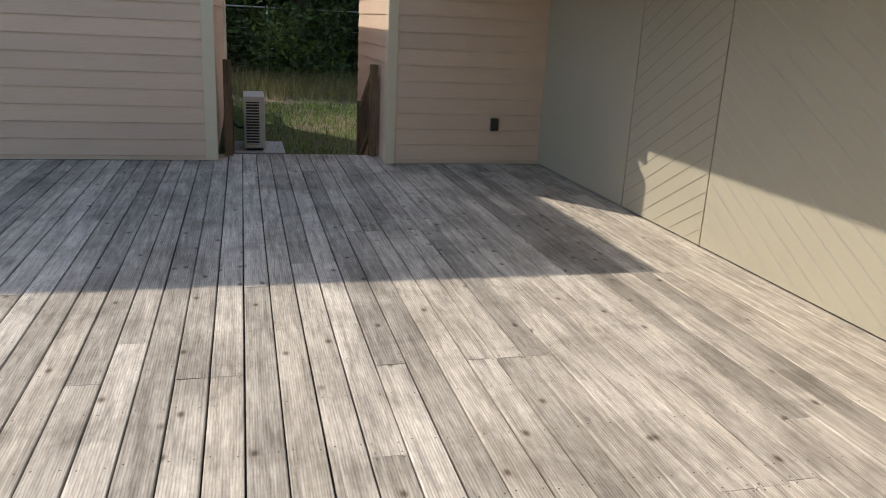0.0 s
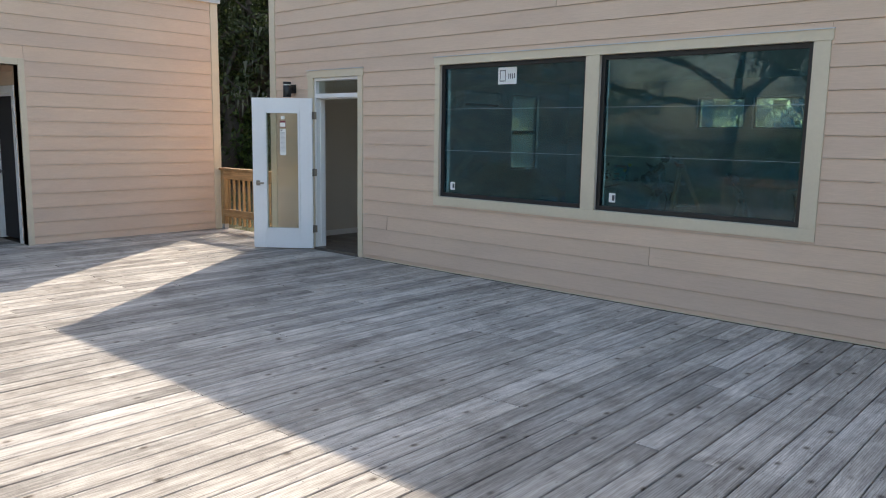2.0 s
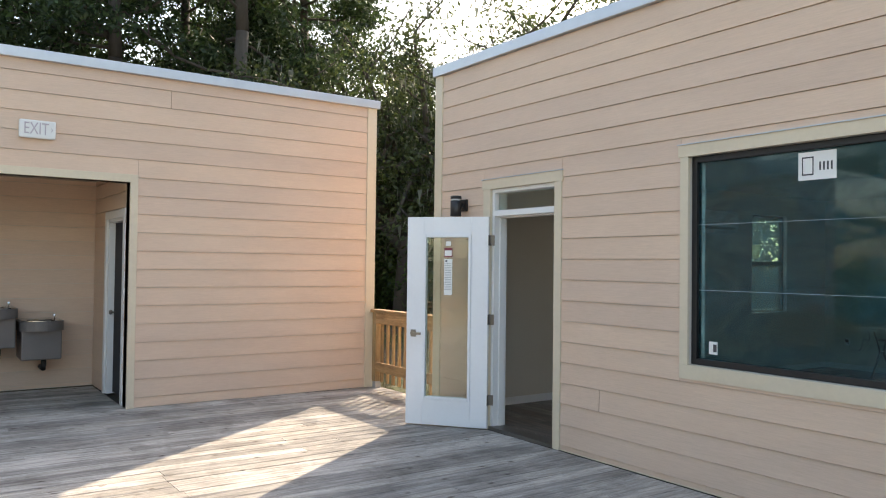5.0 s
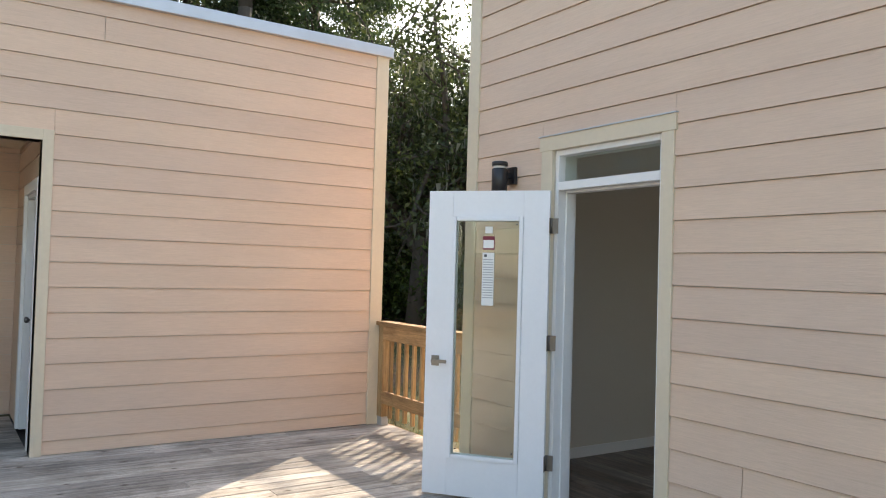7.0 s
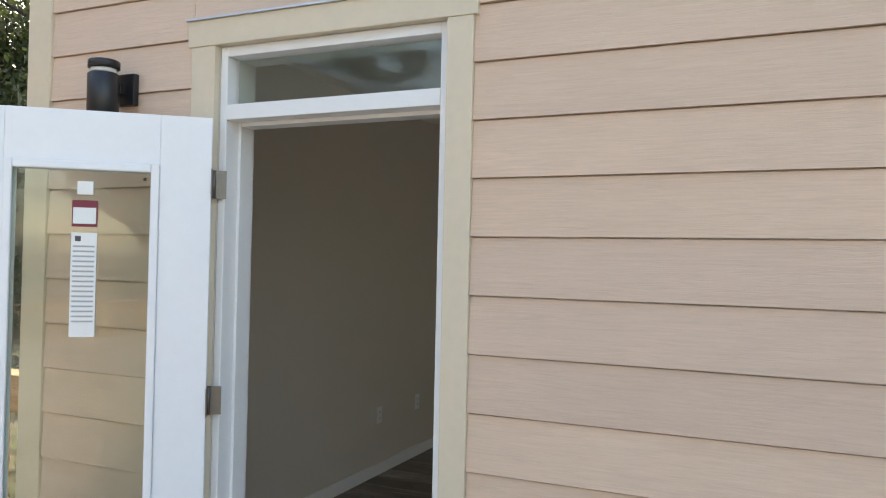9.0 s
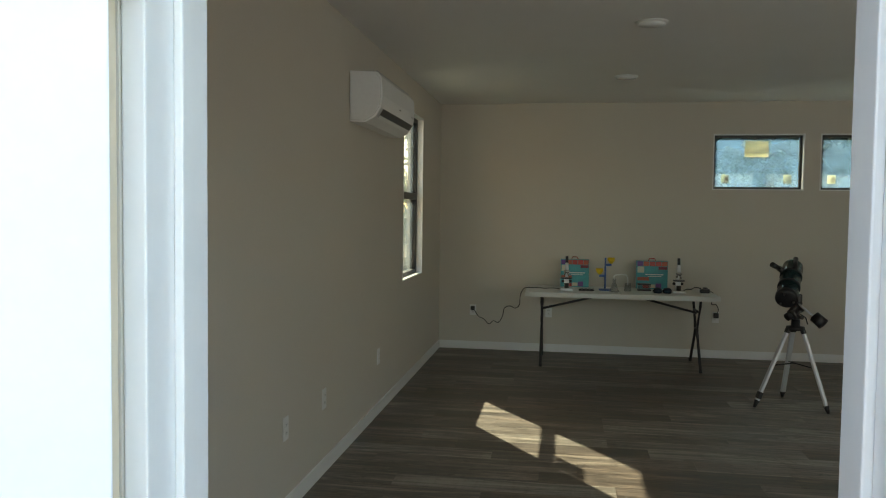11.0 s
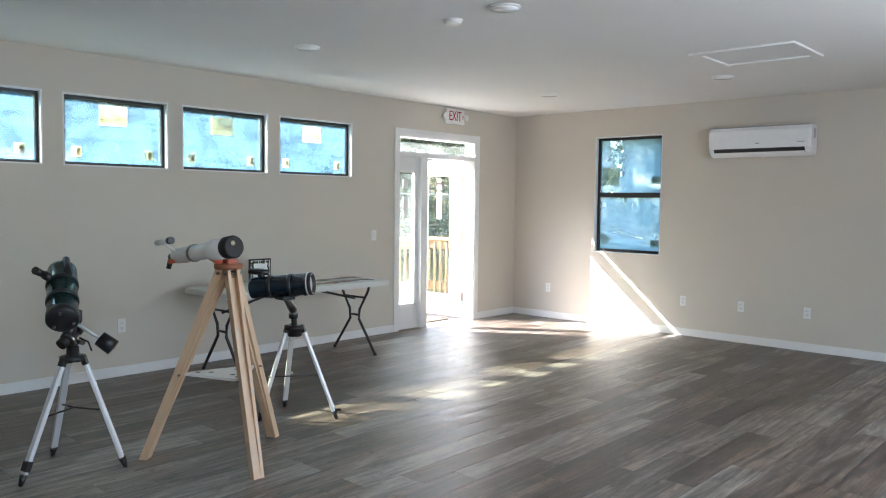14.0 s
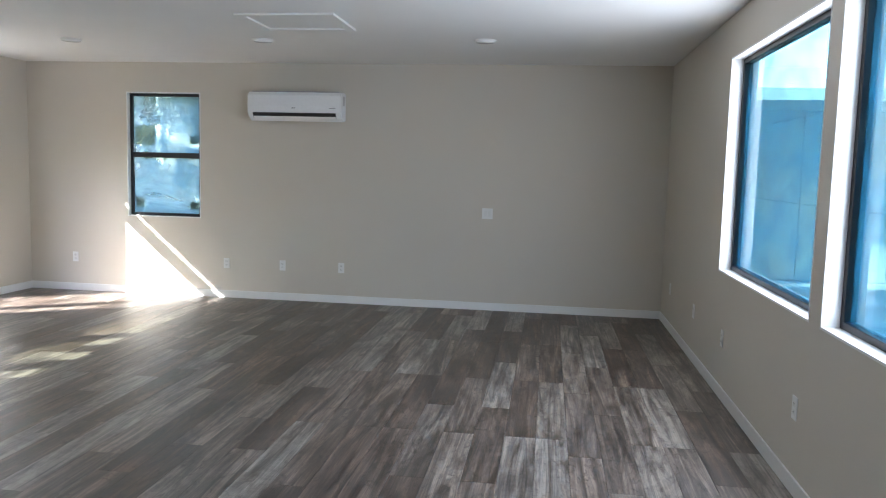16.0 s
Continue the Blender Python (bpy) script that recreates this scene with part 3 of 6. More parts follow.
# baseboards inside, stopping at the doors
BB = 0.085
for n, a, b in (("baseboard_front_west", (XL + 0.012, YI, FZ), (-9.53, YI + 0.012, FZ + BB)), ("baseboard_front_east", (-8.46, YI, FZ), (XR - 0.012, YI + 0.012, FZ + BB)),
                ("baseboard_far_west", (XL, YB - 0.012, FZ), (-2.70, YB, FZ + BB)), ("baseboard_far_east", (-1.19, YB - 0.012, FZ), (XR, YB, FZ + BB)),
                ("baseboard_left", (XL, YI, FZ), (XL + 0.012, YB - 0.012, FZ + BB)), ("baseboard_right", (XR - 0.012, YI, FZ), (XR, YB - 0.012, FZ + BB))):
    solid(n, abox(a, b, 0.003), WHITE, "low white painted baseboard", "baseboard", "structure")


# ---- windows ----
def label_sheet(parent, axis, d, u, z, w, h, side, sheet, ink):
    """A maker's paper label on a pane: pale sheet with a plain mark and a small dark bar."""
    def slab(name, u0, u1, z0, z1, k, material, lab=""):
        a, b = d + side * (0.004 + k * 0.0015), d + side * (0.005 + k * 0.0015)
        lo, hi = min(a, b), max(a, b)
        p = ((u0, lo, z0), (u1, hi, z1)) if axis == 0 else ((lo, u0, z0), (hi, u1, z1))
        return part(name, abox(*p), material, parent, lab)
    slab("paper_label", u - w / 2, u + w / 2, z - h / 2, z + h / 2, 0, sheet, "pale paper label on the pane")
    if w > 0.12:
        for e in (0.06, 0.16, 0.26, 0.36):
            slab("label_bar", u + w * e, u + w * (e + 0.045), z - h * 0.18, z + h * 0.12, 1, ink)
        for e in (-0.40, -0.12):
            slab("label_bar", u + w * e, u + w * (e + 0.03), z - h * 0.32, z + h * 0.32, 1, ink)
        slab("label_bar", u - w * 0.4, u - w * 0.09, z + h * 0.28, z + h * 0.33, 1, ink)
        slab("label_bar", u - w * 0.4, u - w * 0.09, z - h * 0.33, z - h * 0.28, 1, ink)
    else:
        slab("label_bar", u + w * 0.0, u + w * 0.4, z - h * 0.3, z + h * 0.3, 1, ink)


def framed_window(name, axis, rect, wall_in, pane_at, into, label, hung=False, stickers=(), bar=0.045, film=None):
    """Black frame, filmed pane, white painted returns. into: +1 where the room lies on the larger side."""
    u0, u1, z0, z1 = rect
    mid = ((u0 + u1) / 2, pane_at, z0) if axis == 0 else (pane_at, (u0 + u1) / 2, z0)
    w = thing(name, mid, label, "window", "", "structure")

    def slab(n, a0, a1, b0, b1, d0, d1, material, lab="", bevel=0.003):
        lo, hi = min(d0, d1), max(d0, d1)
        p = ((a0, lo, b0), (a1, hi, b1)) if axis == 0 else ((lo, a0, b0), (hi, a1, b1))
        return part(n, abox(*p, bevel), material, w, lab)

    f0, f1 = pane_at - 0.03, pane_at + 0.03
    e = 0.002
    slab("window_frame", u0 + e, u0 + bar, z0 + e, z1 - e, f0, f1, BLACK, "black vinyl frame")
    slab("window_frame", u1 - bar, u1 - e, z0 + e, z1 - e, f0, f1, BLACK, "black vinyl frame")
    slab("window_frame", u0 + bar, u1 - bar, z0 + e, z0 + bar, f0, f1, BLACK, "black vinyl frame")
    slab("window_frame", u0 + bar, u1 - bar, z1 - bar, z1 - e, f0, f1, BLACK, "black vinyl frame")
    panes = [(z0 + bar, z1 - bar)]
    if hung:
        zm = (z0 + z1) / 2
        slab("meeting_rail", u0 + bar, u1 - bar, zm - 0.03, zm + 0.03, f0, f1, BLACK, "black meeting rail")
        panes = [(z0 + bar, zm - 0.03), (zm + 0.03, z1 - bar)]
    for a, b in panes:
        slab("pane", u0 + bar, u1 - bar, a, b, pane_at - 0.003, pane_at + 0.003, film or FILM, "blue-filmed glass pane", 0)
        for k in range(1, 3):
            zz = a + (b - a) * k / 3 + 0.02
            slab("film_seam", u0 + bar, u1 - bar, zz, zz + 0.003, pane_at - into * 0.0035, pane_at - into * 0.0045, SEAM, "pale seam of the protective film", 0)
    # painted returns and stool on the room side
    r0, r1 = pane_at + into * 0.031, wall_in + into * 0.002
    t = 0.012
    slab("window_return", u0, u0 + t, z0, z1, r0, r1, WHITE, "white painted return", 0)
    slab("window_return", u1 - t, u1, z0, z1, r0, r1, WHITE, "white painted return", 0)
    slab("window_return", u0 + t, u1 - t, z1 - t, z1, r0, r1, WHITE, "white painted return", 0)
    slab("window_sill", u0 + t, u1 - t, z0, z0 + t, r0, r1, WHITE, "white painted sill", 0)
    for su, sz, sw, sh in stickers:
        label_sheet(w, axis, pane_at, su, sz, sw, sh, -into, *((PAPER, DARKBAR) if film is TEALFILM else (LABEL, LABELINK)))
    return w


YG = YF + 0.05
for i, r in enumerate(BIG_WINDOWS):
    framed_window(f"window_{i + 1}", 0, r, YI, YG, 1, "large fixed window with black frame and blue protective film", False,
                  ((r[0] + 0.93, r[3] - 0.15, 0.25, 0.18), (r[0] + 0.17, r[2] + 0.13, 0.07, 0.09))[i:], film=TEALFILM)
for i, r in enumerate(SLOTS):
    framed_window(f"window_{i + 3}", 0, r, YB, YB + 0.085, -1, "high slot window with black frame and blue film", False,
                  (((r[0] + r[1]) / 2, r[3] - 0.15, 0.24, 0.17), (r[0] + 0.14, r[2] + 0.12, 0.08, 0.09), (r[1] - 0.14, r[2] + 0.12, 0.08, 0.09)), 0.035)
framed_window("window_7", 1, LEFT_WIN, XL, XL - 0.085, 1, "tall single-hung window with black frame beside the wall unit", True, ((14.4, 1.85, 0.2, 0.2),), film=THINFILM)
framed_window("window_8", 1, RIGHT_WIN, XR, XR + 0.085, -1, "tall single-hung window with black frame and paper labels", True,
              ((14.73, 1.88, 0.24, 0.22), (14.13, 1.83, 0.11, 0.09), (14.13, 1.07, 0.11, 0.09), (14.8, 1.1, 0.1, 0.12)), film=SKYFILM)


# ---- doors ----
def glazed_leaf(name, hinge, free, label, inner=1):
    """A full-lite door leaf standing between the hinge line and its free edge."""
    h, f = Vector(hinge), Vector(free)
    along = (f - h).normalized()
    wid = (f - h).length
    turn = math.degrees(math.atan2(along.y, along.x))
    d = thing(name, (h.x, h.y, h.z), label, "door", "", "structure", turn)
    m = PLACE[d]
    tall, th, st, lo, hi = 2.05, 0.044, 0.172, 0.25, 0.175

    def loc(n, a, b, material, lab="", bevel=0.003, up=None):
        bm = abox(a, b, bevel)
        bm.transform(m)
        return part(n, bm, material, up or d, lab)

    loc("stile", (0, -th / 2, 0), (st, th / 2, tall), DOORWHITE)
    loc("stile", (wid - st, -th / 2, 0), (wid, th / 2, tall), DOORWHITE)
    loc("rail", (st, -th / 2, 0), (wid - st, th / 2, lo), DOORWHITE)
    loc("rail", (st, -th / 2, tall - hi), (wid - st, th / 2, tall), DOORWHITE)
    for s in (-1, 1):
        y0, y1 = sorted((s * (th / 2 - 0.004), s * (th / 2 + 0.012)))
        for a, b in (((st, lo), (st + 0.028, tall - hi)), ((wid - st - 0.028, lo), (wid - st, tall - hi)), ((st + 0.028, lo), (wid - st - 0.028, lo + 0.028)), ((st + 0.028, tall - hi - 0.028), (wid - st - 0.028, tall - hi))):
            loc("glazing_bead", (a[0], y0, a[1]), (b[0], y1, b[1]), DOORWHITE, "", 0.006)
    loc("pane", (st, -0.004, lo), (wid - st, 0.004, tall - hi), CLEAR, "clear glass pane", 0)
    for a in (st + 0.05, wid - st - 0.05):
        for z in (lo + 0.06, tall - hi - 0.05):
            loc("glass_clip", (a - 0.005, -0.007, z - 0.005), (a + 0.005, 0.007, z + 0.005), BLK, "", 0.002)
    mid = wid / 2 - 0.005
    for z0, z1, w2, mt in ((1.765, 1.81, 0.025, PAPER), (1.655, 1.745, 0.04, MAROON), (1.28, 1.635, 0.04, PAPER)):
        s = loc("paper_label", (mid - w2, -0.006, z0), (mid + w2, 0.006, z1), mt, "paper label stuck to the glass", 0)
        if mt is MAROON:
            loc("label_panel", (mid - w2 + 0.004, -0.0075, z0 + 0.01), (mid + w2 - 0.004, 0.0075, z1 - 0.025), PAPER, "", 0, s)
        if z1 - z0 > 0.2:
            for k in range(16):
                zz = z1 - 0.05 - k * 0.017
                loc("print_line", (mid - w2 + 0.006, -0.0072, zz), (mid + w2 - 0.006, 0.0072, zz + 0.006), GREYBAR, "", 0, s)
            loc("print_mark", (mid + w2 - 0.03, -0.0072, z1 - 0.03), (mid + w2 - 0.012, 0.0072, z1 - 0.012), DARKBAR, "", 0, s)
    for s in (-1, 1):
        bm = abox((wid - 0.10, s * th / 2 - 0.006, 0.86), (wid - 0.045, s * th / 2 + 0.006, 0.93), 0.004)
        bm.transform(m)
        rose = part("handle_plate", bm, STEEL, d, "satin nickel lever plate")
        bm = tube(bmesh.new(), (wid - 0.075, s * th / 2, 0.895), (wid - 0.075, s * (th / 2 + 0.05), 0.895), 0.011)
        box(bm, wid - 0.165, s * (th / 2 + 0.05) - 0.008, 0.885, wid - 0.06, s * (th / 2 + 0.05) + 0.008, 0.907)
        bm.transform(m)
        part("lever", bm, STEEL, rose)
    for z in (0.27, 1.05, 1.82):
        bm = rod((-0.006, -inner * th / 2, z - 0.05), (-0.006, -inner * th / 2, z + 0.05), 0.008)
        box(bm, -0.003, -0.03, z - 0.05, 0.001, 0.03, z + 0.05)
        box(bm, -0.05, -inner * th / 2 - 0.004, z - 0.05, -0.004, -inner * th / 2 + 0.002, z + 0.05)
        bm.transform(m)
        part("hinge", bm, HINGE, d, "dull bronze butt hinge")
    return d


def frame_bar(parent, a, b, material=None, bevel=0.003, lab="", name="door_frame"):
    return part(name, abox(a, b, bevel), material or WHITE, parent, lab)


door_1 = thing("door_1", (-9.0, YF + 0.07, FZ), "white door frame with a glass transom over it", "door frame", "", "structure")
y0, y1 = YF + 0.004, YI + 0.004
frame_bar(door_1, (-9.449, y0, 0.0), (-9.418, y1, 2.334))
frame_bar(door_1, (-8.575, y0, 0.0), (-8.546, y1, 2.334))
frame_bar(door_1, (-9.418, y0, 2.298), (-8.575, y1, 2.334))
frame_bar(door_1, (-9.418, y0, 2.07), (-8.575, y1, 2.125))
frame_bar(door_1, (-9.418, YF + 0.07, FZ), (-9.405, YI - 0.02, 2.07))
frame_bar(door_1, (-8.588, YF + 0.07, FZ), (-8.575, YI - 0.02, 2.07))
frame_bar(door_1, (-9.405, YF + 0.07, 2.055), (-8.588, YI - 0.02, 2.07))
frame_bar(door_1, (-9.40, YF + 0.045, 2.135), (-8.59, YF + 0.051, 2.29), CLEAR, 0, "transom glass", "pane")
frame_bar(door_1, (-9.44, YF - 0.03, 0.002), (-8.55, YI - 0.01, 0.034), HINGE, 0.004, "dull bronze threshold", "threshold")
for a, b in (((-9.50, YI, FZ), (-9.432, YI + 0.014, 2.39)), ((-8.562, YI, FZ), (-8.494, YI + 0.014, 2.39)), ((-9.432, YI, 2.322), (-8.562, YI + 0.014, 2.39))):
    frame_bar(door_1, a, b, None, 0.003, "", "casing")
glazed_leaf("door_2", (-9.436, YF - 0.045, 0.015), (-10.09, 8.09, 0.015), "white full-glass door standing wide open on the deck", 1)

ex = thing("door_3", (-1.95, YB + 0.07, FZ), "white exit door frame with sidelight and transom", "door frame", "", "structure")
y0, y1 = YB - 0.004, YB + 0.154
for a, b in (((-2.639, y0, FZ), (-2.61, y1, 2.314)), ((-1.28, y0, FZ), (-1.251, y1, 2.314)), ((-2.61, y0, 2.285), (-1.28, y1, 2.314)), ((-2.61, y0, 2.06), (-1.28, y1, 2.115)),
             ((-2.24, y0 + 0.01, FZ), (-2.13, y1, 2.06))):
    frame_bar(ex, a, b)
frame_bar(ex, (-2.60, YB + 0.09, 2.125), (-1.29, YB + 0.096, 2.275), CLEAR, 0, "transom glass", "pane")
for a, b in (((-2.61, FZ), (-2.545, 2.06)), ((-2.30, FZ), (-2.24, 2.06)), ((-2.545, FZ), (-2.30, 0.33)), ((-2.545, 1.88), (-2.30, 2.06))):
    frame_bar(ex, (a[0], YB + 0.06, a[1]), (b[0], YB + 0.105, b[1]), None, 0.003, "", "sidelight_frame")
frame_bar(ex, (-2.545, YB + 0.08, 0.33), (-2.30, YB + 0.086, 1.88), CLEAR, 0, "sidelight glass", "pane")
for z0, z1 in ((1.70, 1.80), (1.35, 1.6)):
    frame_bar(ex, (-2.48, YB + 0.074, z0), (-2.40, YB + 0.079, z1), PAPER, 0, "paper label on the sidelight", "paper_label")
frame_bar(ex, (-2.13, YB + 0.0, 0.004), (-1.28, YB + 0.17, 0.034), HINGE, 0.004, "dull bronze threshold", "threshold")
for a, b in (((-2.70, FZ), (-2.628, 2.38)), ((-1.262, FZ), (-1.19, 2.38)), ((-2.628, 2.302), (-1.262, 2.38))):
    frame_bar(ex, (a[0], YB - 0.016, a[1]), (b[0], YB - 0.001, b[1]), None, 0.003, "", "casing")
glazed_leaf("door_4", (-1.262, YB + 0.20, 0.035), (-1.262, YB + 1.04, 0.035), "white full-glass exit door standing open outside", -1)

# ---- the outside: ground, deck frame ----
bm = bmesh.new()
R = 900
vs = [bm.verts.new((x, y, -0.47)) for x, y in ((-R, -R), (R, -R), (R, R), (-R, R))]
bm.faces.new(vs)
solid("ground", bm, GROUND, "yard of grass and brown leaf litter", "ground", "structure")
# solid slab; its dark colour supplies the shade seen through the board gaps
deck = solid("floor", abox((-14.25, -3.0, -0.28), (3.70, 9.06, -0.045)), UNDER_SHADE, "weathered grey timber deck laid in long boards", "deck", "structure")
bm = bmesh.new()
box(bm, -14.25, -3.02, -0.30, 3.64, -3.0, -0.01)
box(bm, -0.1, 9.062, -0.30, 1.85, 9.08, -0.01)
box(bm, -12.3, 9.062, -0.30, -10.4, 9.08, -0.01)
part("rim_board", bm, RAILWOOD_X, deck)

# ---- the neighbouring building with the alcove ----
OX = -12.32
# the near end at 3.3 is out of view, set there to cut the alcove's light
ALC = (3.3, 5.925, -0.2, 2.445)
wall_wing = solid("wall_wing", wall_sheet(1, -2.9, 8.94, 0, TOP, OX - 0.15, OX - 0.001, [ALC]), WALL, "peach lap-sided wing wall with an open alcove", "wall", "structure")
siding(wall_wing, 1, -2.9, 8.835, OX, 1, TOP - 0.02, [(3.2, 6.005, -0.2, 2.53)], (3.9,), 0.11 - 0.199, 0.199)
trim_piece("trim_wing_corner", (OX - 0.001, 8.835, 0.0), (OX + 0.027, 8.967, TOP - 0.02))
trim_piece("trim_wing_corner_return", (OX - 0.13, 8.941, 0.0), (OX - 0.001, 8.967, TOP - 0.02))
trim_piece("trim_alcove_side", (OX - 0.15, 5.925, 0.0), (OX + 0.027, 6.005, 2.53))
trim_piece("trim_alcove_head", (OX - 0.15, 3.2, 2.445), (OX + 0.027, 5.925, 2.53))
trim_piece("trim_alcove_end", (OX - 0.15, 3.2, 0.0), (OX + 0.027, 3.3, 2.445))
wall_alcove = solid("wall_alcove", wall_sheet(1, 3.15, 6.1, 0, 2.75, -14.40, -14.25, []), WALL, "peach lap-sided back wall of the alcove", "wall", "structure")
siding(wall_alcove, 1, 3.3, 5.948, -14.25, 1, 2.6, [])
wall_alcove_side = solid("wall_alcove_side", wall_sheet(0, -14.24, OX - 0.16, 0, 2.75, 5.95, 6.08, [(-13.48, -12.62, 0.0, 2.09)]), WALL, "peach lap-sided side wall of the alcove", "wall", "structure")
siding(wall_alcove_side, 0, -14.225, OX - 0.16, 5.95, -1, 2.6, [(-13.57, -12.53, -0.1, 2.18)])
# unseen wall, moved in to keep light out of the alcove
solid("wall_alcove_end", abox((-14.24, 3.15, 0), (OX - 0.16, 3.28, 2.75)), WALL, "unseen end wall of the alcove, placed to darken it", "wall", "structure")
solid("ceiling_alcove", abox((-14.24, 3.29, 2.60), (OX - 0.155, 5.94, 2.72)), TRIM, "khaki painted alcove ceiling", "ceiling", "structure")
solid("wall_wing_north", abox((-20, 8.79, 0), (OX - 0.155, 8.94, TOP)), SIDING, "end wall of the wing", "wall", "structure")
solid("roof_wing", abox((-20, -2.9, TOP), (OX + 0.02, 8.96, TOP + 0.05)), ROOF, "low flat roof of the wing", "roof", "structure")
flashing("flashing_wing", (OX - 0.06, -2.9, TOP - 0.02), (OX + 0.06, 9.0, TOP + 0.085))
flashing("flashing_wing_north", (-20, 8.93, TOP - 0.02), (OX - 0.062, 9.0, TOP + 0.085))
dw = thing("door_5", (-13.05, 5.99, 0.0), "white door frame with a dark glazed door, ajar", "door", "", "structure")
for a, b in (((-13.57, 5.925, 0), (-13.478, 5.95, 2.18)), ((-12.622, 5.925, 0), (-12.53, 5.95, 2.18)), ((-13.478, 5.925, 2.088), (-12.622, 5.95, 2.18)), ((-13.478, 5.951, 0), (-13.44, 6.079, 2.088)), ((-12.66, 5.951, 0), (-12.622, 6.079, 2.088)), ((-13.44, 5.951, 2.05), (-12.66, 6.079, 2.088))):
    part("door_frame", abox(a, b, 0.003), WHITE, dw)
# no real glass here; its dark reflection is painted on the leaf
part("door_leaf", abox((-13.44, 6.02, 0.02), (-12.66, 6.06, 2.05), 0.003), GLASS_DARK, dw, "glazed door leaf, its dark reflection painted matte near-black")
part("knob", lathe([(0.01, 0), (0.01, 0.03), (0.026, 0.04), (0.03, 0.055), (0.02, 0.07)], (-13.36, 6.02, 0.98), 14, (0, -1, 0)), STEEL, dw)

# ---- the covered corner with the store doors ----
wall_store_back = solid("wall_store_back", wall_sheet(0, 1.79, 3.84, 0, 2.62, 8.47, 8.62, []), WALL, "peach lap-sided wall at the covered corner", "wall", "structure")
siding(wall_store_back, 0, 1.875, 3.64, 8.47, -1, 2.6, [])
wall_store_west = solid("wall_store_west", wall_sheet(1, 8.62, 10.85, -0.4, TOP, 1.79, 2.0, []), WALL, "peach lap-sided west wall of the store", "wall", "structure")
siding(wall_store_west, 1, 8.63, 10.85, 1.79, -1, TOP - 0.02, [], (), 0.045 - LAP * 3, LAP, -0.4)
trim_piece("trim_store_corner", (1.765, 8.443, 0.0), (1.875, 8.47, 2.6))
trim_piece("trim_store_return", (1.763, 8.471, 0.0), (1.789, 8.62, 2.6))
wall_store = solid("wall_store", abox((3.70, -3.0, 0), (3.84, 8.47, 2.62)), SHED, "plain wall behind the store doors", "wall", "structure")
solid("roof_porch", abox((2.0, -3.0, 2.60), (3.84, 8.64, 2.76)), SHED, "low porch roof over the covered corner", "roof", "structure")
solid("roof_store", abox((1.77, 8.65, TOP), (8.0, 10.9, TOP + 0.05)), ROOF, "flat roof of the store building", "roof", "structure")
solid("wall_store_north", abox((2.001, 10.7, -0.4), (8.0, 10.85, TOP)), SIDING, "plain rear wall of the store building", "wall", "structure")
solid("wall_store_upper", abox((1.77, 8.47, 2.765), (8.0, 8.62, TOP)), SIDING, "upper wall of the store building", "wall", "structure")


def store_door(name, ya, yb, lean):
    """A wide flat door; thin flat stripes stand for its diagonal grooves."""
    d = thing(name, (3.66, (ya + yb) / 2, 0.0), "khaki painted store door with diagonal grooves", "door", "store doors", "structure")
    part("door_leaf", abox((3.64, ya + 0.004, 0.015), (3.698, yb - 0.004, 2.58), 0.002), SHED, d)
    bm = bmesh.new()
    wid, s = yb - ya, 0.26
    k = -6.5
    while k < wid + 6.5:
        pts = []
        for z in (0.03, 2.56):
            y = ya + k + (z if lean > 0 else -z) * 1.75
            pts.append((y, z))
        (ya1, za1), (yb1, zb1) = pts
        lo, hi = ya + 0.012, yb - 0.012
        if abs(yb1 - ya1) > 1e-6:
            ts = sorted([max(0, min(1, (e - ya1) / (yb1 - ya1))) for e in (lo, hi)])
            if ts[1] - ts[0] > 0.02:
                p = [(ya1 + (yb1 - ya1) * t, za1 + (zb1 - za1) * t) for t in ts]
                g = 0.0022
                q = [bm.verts.new((3.6388, p[0][0], p[0][1] - g)), bm.verts.new((3.6388, p[1][0], p[1][1] - g)), bm.verts.new((3.6388, p[1][0], p[1][1] + g)), bm.verts.new((3.6388, p[0][0], p[0][1] + g))]
                bm.faces.new(q)
        k += s
    # groove shade painted as dark stripes; where lean > 0, highlights as pale ones
    part("groove", bm, HINGE if lean < 0 else FLASH, d, "thin diagonal groove lines with shade and highlights painted in")
    return d


store_door("door_6", 4.905, 6.23, -1)
store_door("door_7", 2.65, 4.897, 1)
store_door("door_8", 0.3, 2.642, -1)
solid("panel_store", abox((3.64, 6.238, 0.012), (3.698, 8.46, 2.59)), SHED, "khaki painted flat panel beside the store doors", "panel", "structure")
vent = thing("outlet_box", (3.045, 8.44, 0.40), "dark weatherproof outlet box on the siding", "outlet")
part("body", abox((3.005, 8.40, 0.40), (3.085, 8.452, 0.55), 0.006), HINGE, vent)
part("cover", abox((3.0, 8.385, 0.405), (3.09, 8.402, 0.545), 0.005), BLK, vent, "black flip cover")
# ---- fixtures outside ----
sc = thing("wall_lamp", (-9.88, YF - 0.02, 2.1), "black cylindrical wall lamp beside the entrance door", "wall lamp")
part("back_plate", abox((-9.92, YF - 0.045, 2.14), (-9.82, YF - 0.018, 2.26), 0.004), BLK, sc)
part("arm", abox((-9.90, YF - 0.07, 2.18), (-9.86, YF - 0.04, 2.22), 0.004), BLK, sc)
part("body", lathe([(0.052, 0), (0.056, 0.004), (0.056, 0.155), (0.05, 0.16)], (-9.885, YF - 0.125, 2.085), 24), BLK, sc)
part("light_band", lathe([(0.046, 0), (0.046, 0.016)], (-9.885, YF - 0.125, 2.246), 24), PLASTIC, sc, "pale diffuser band")
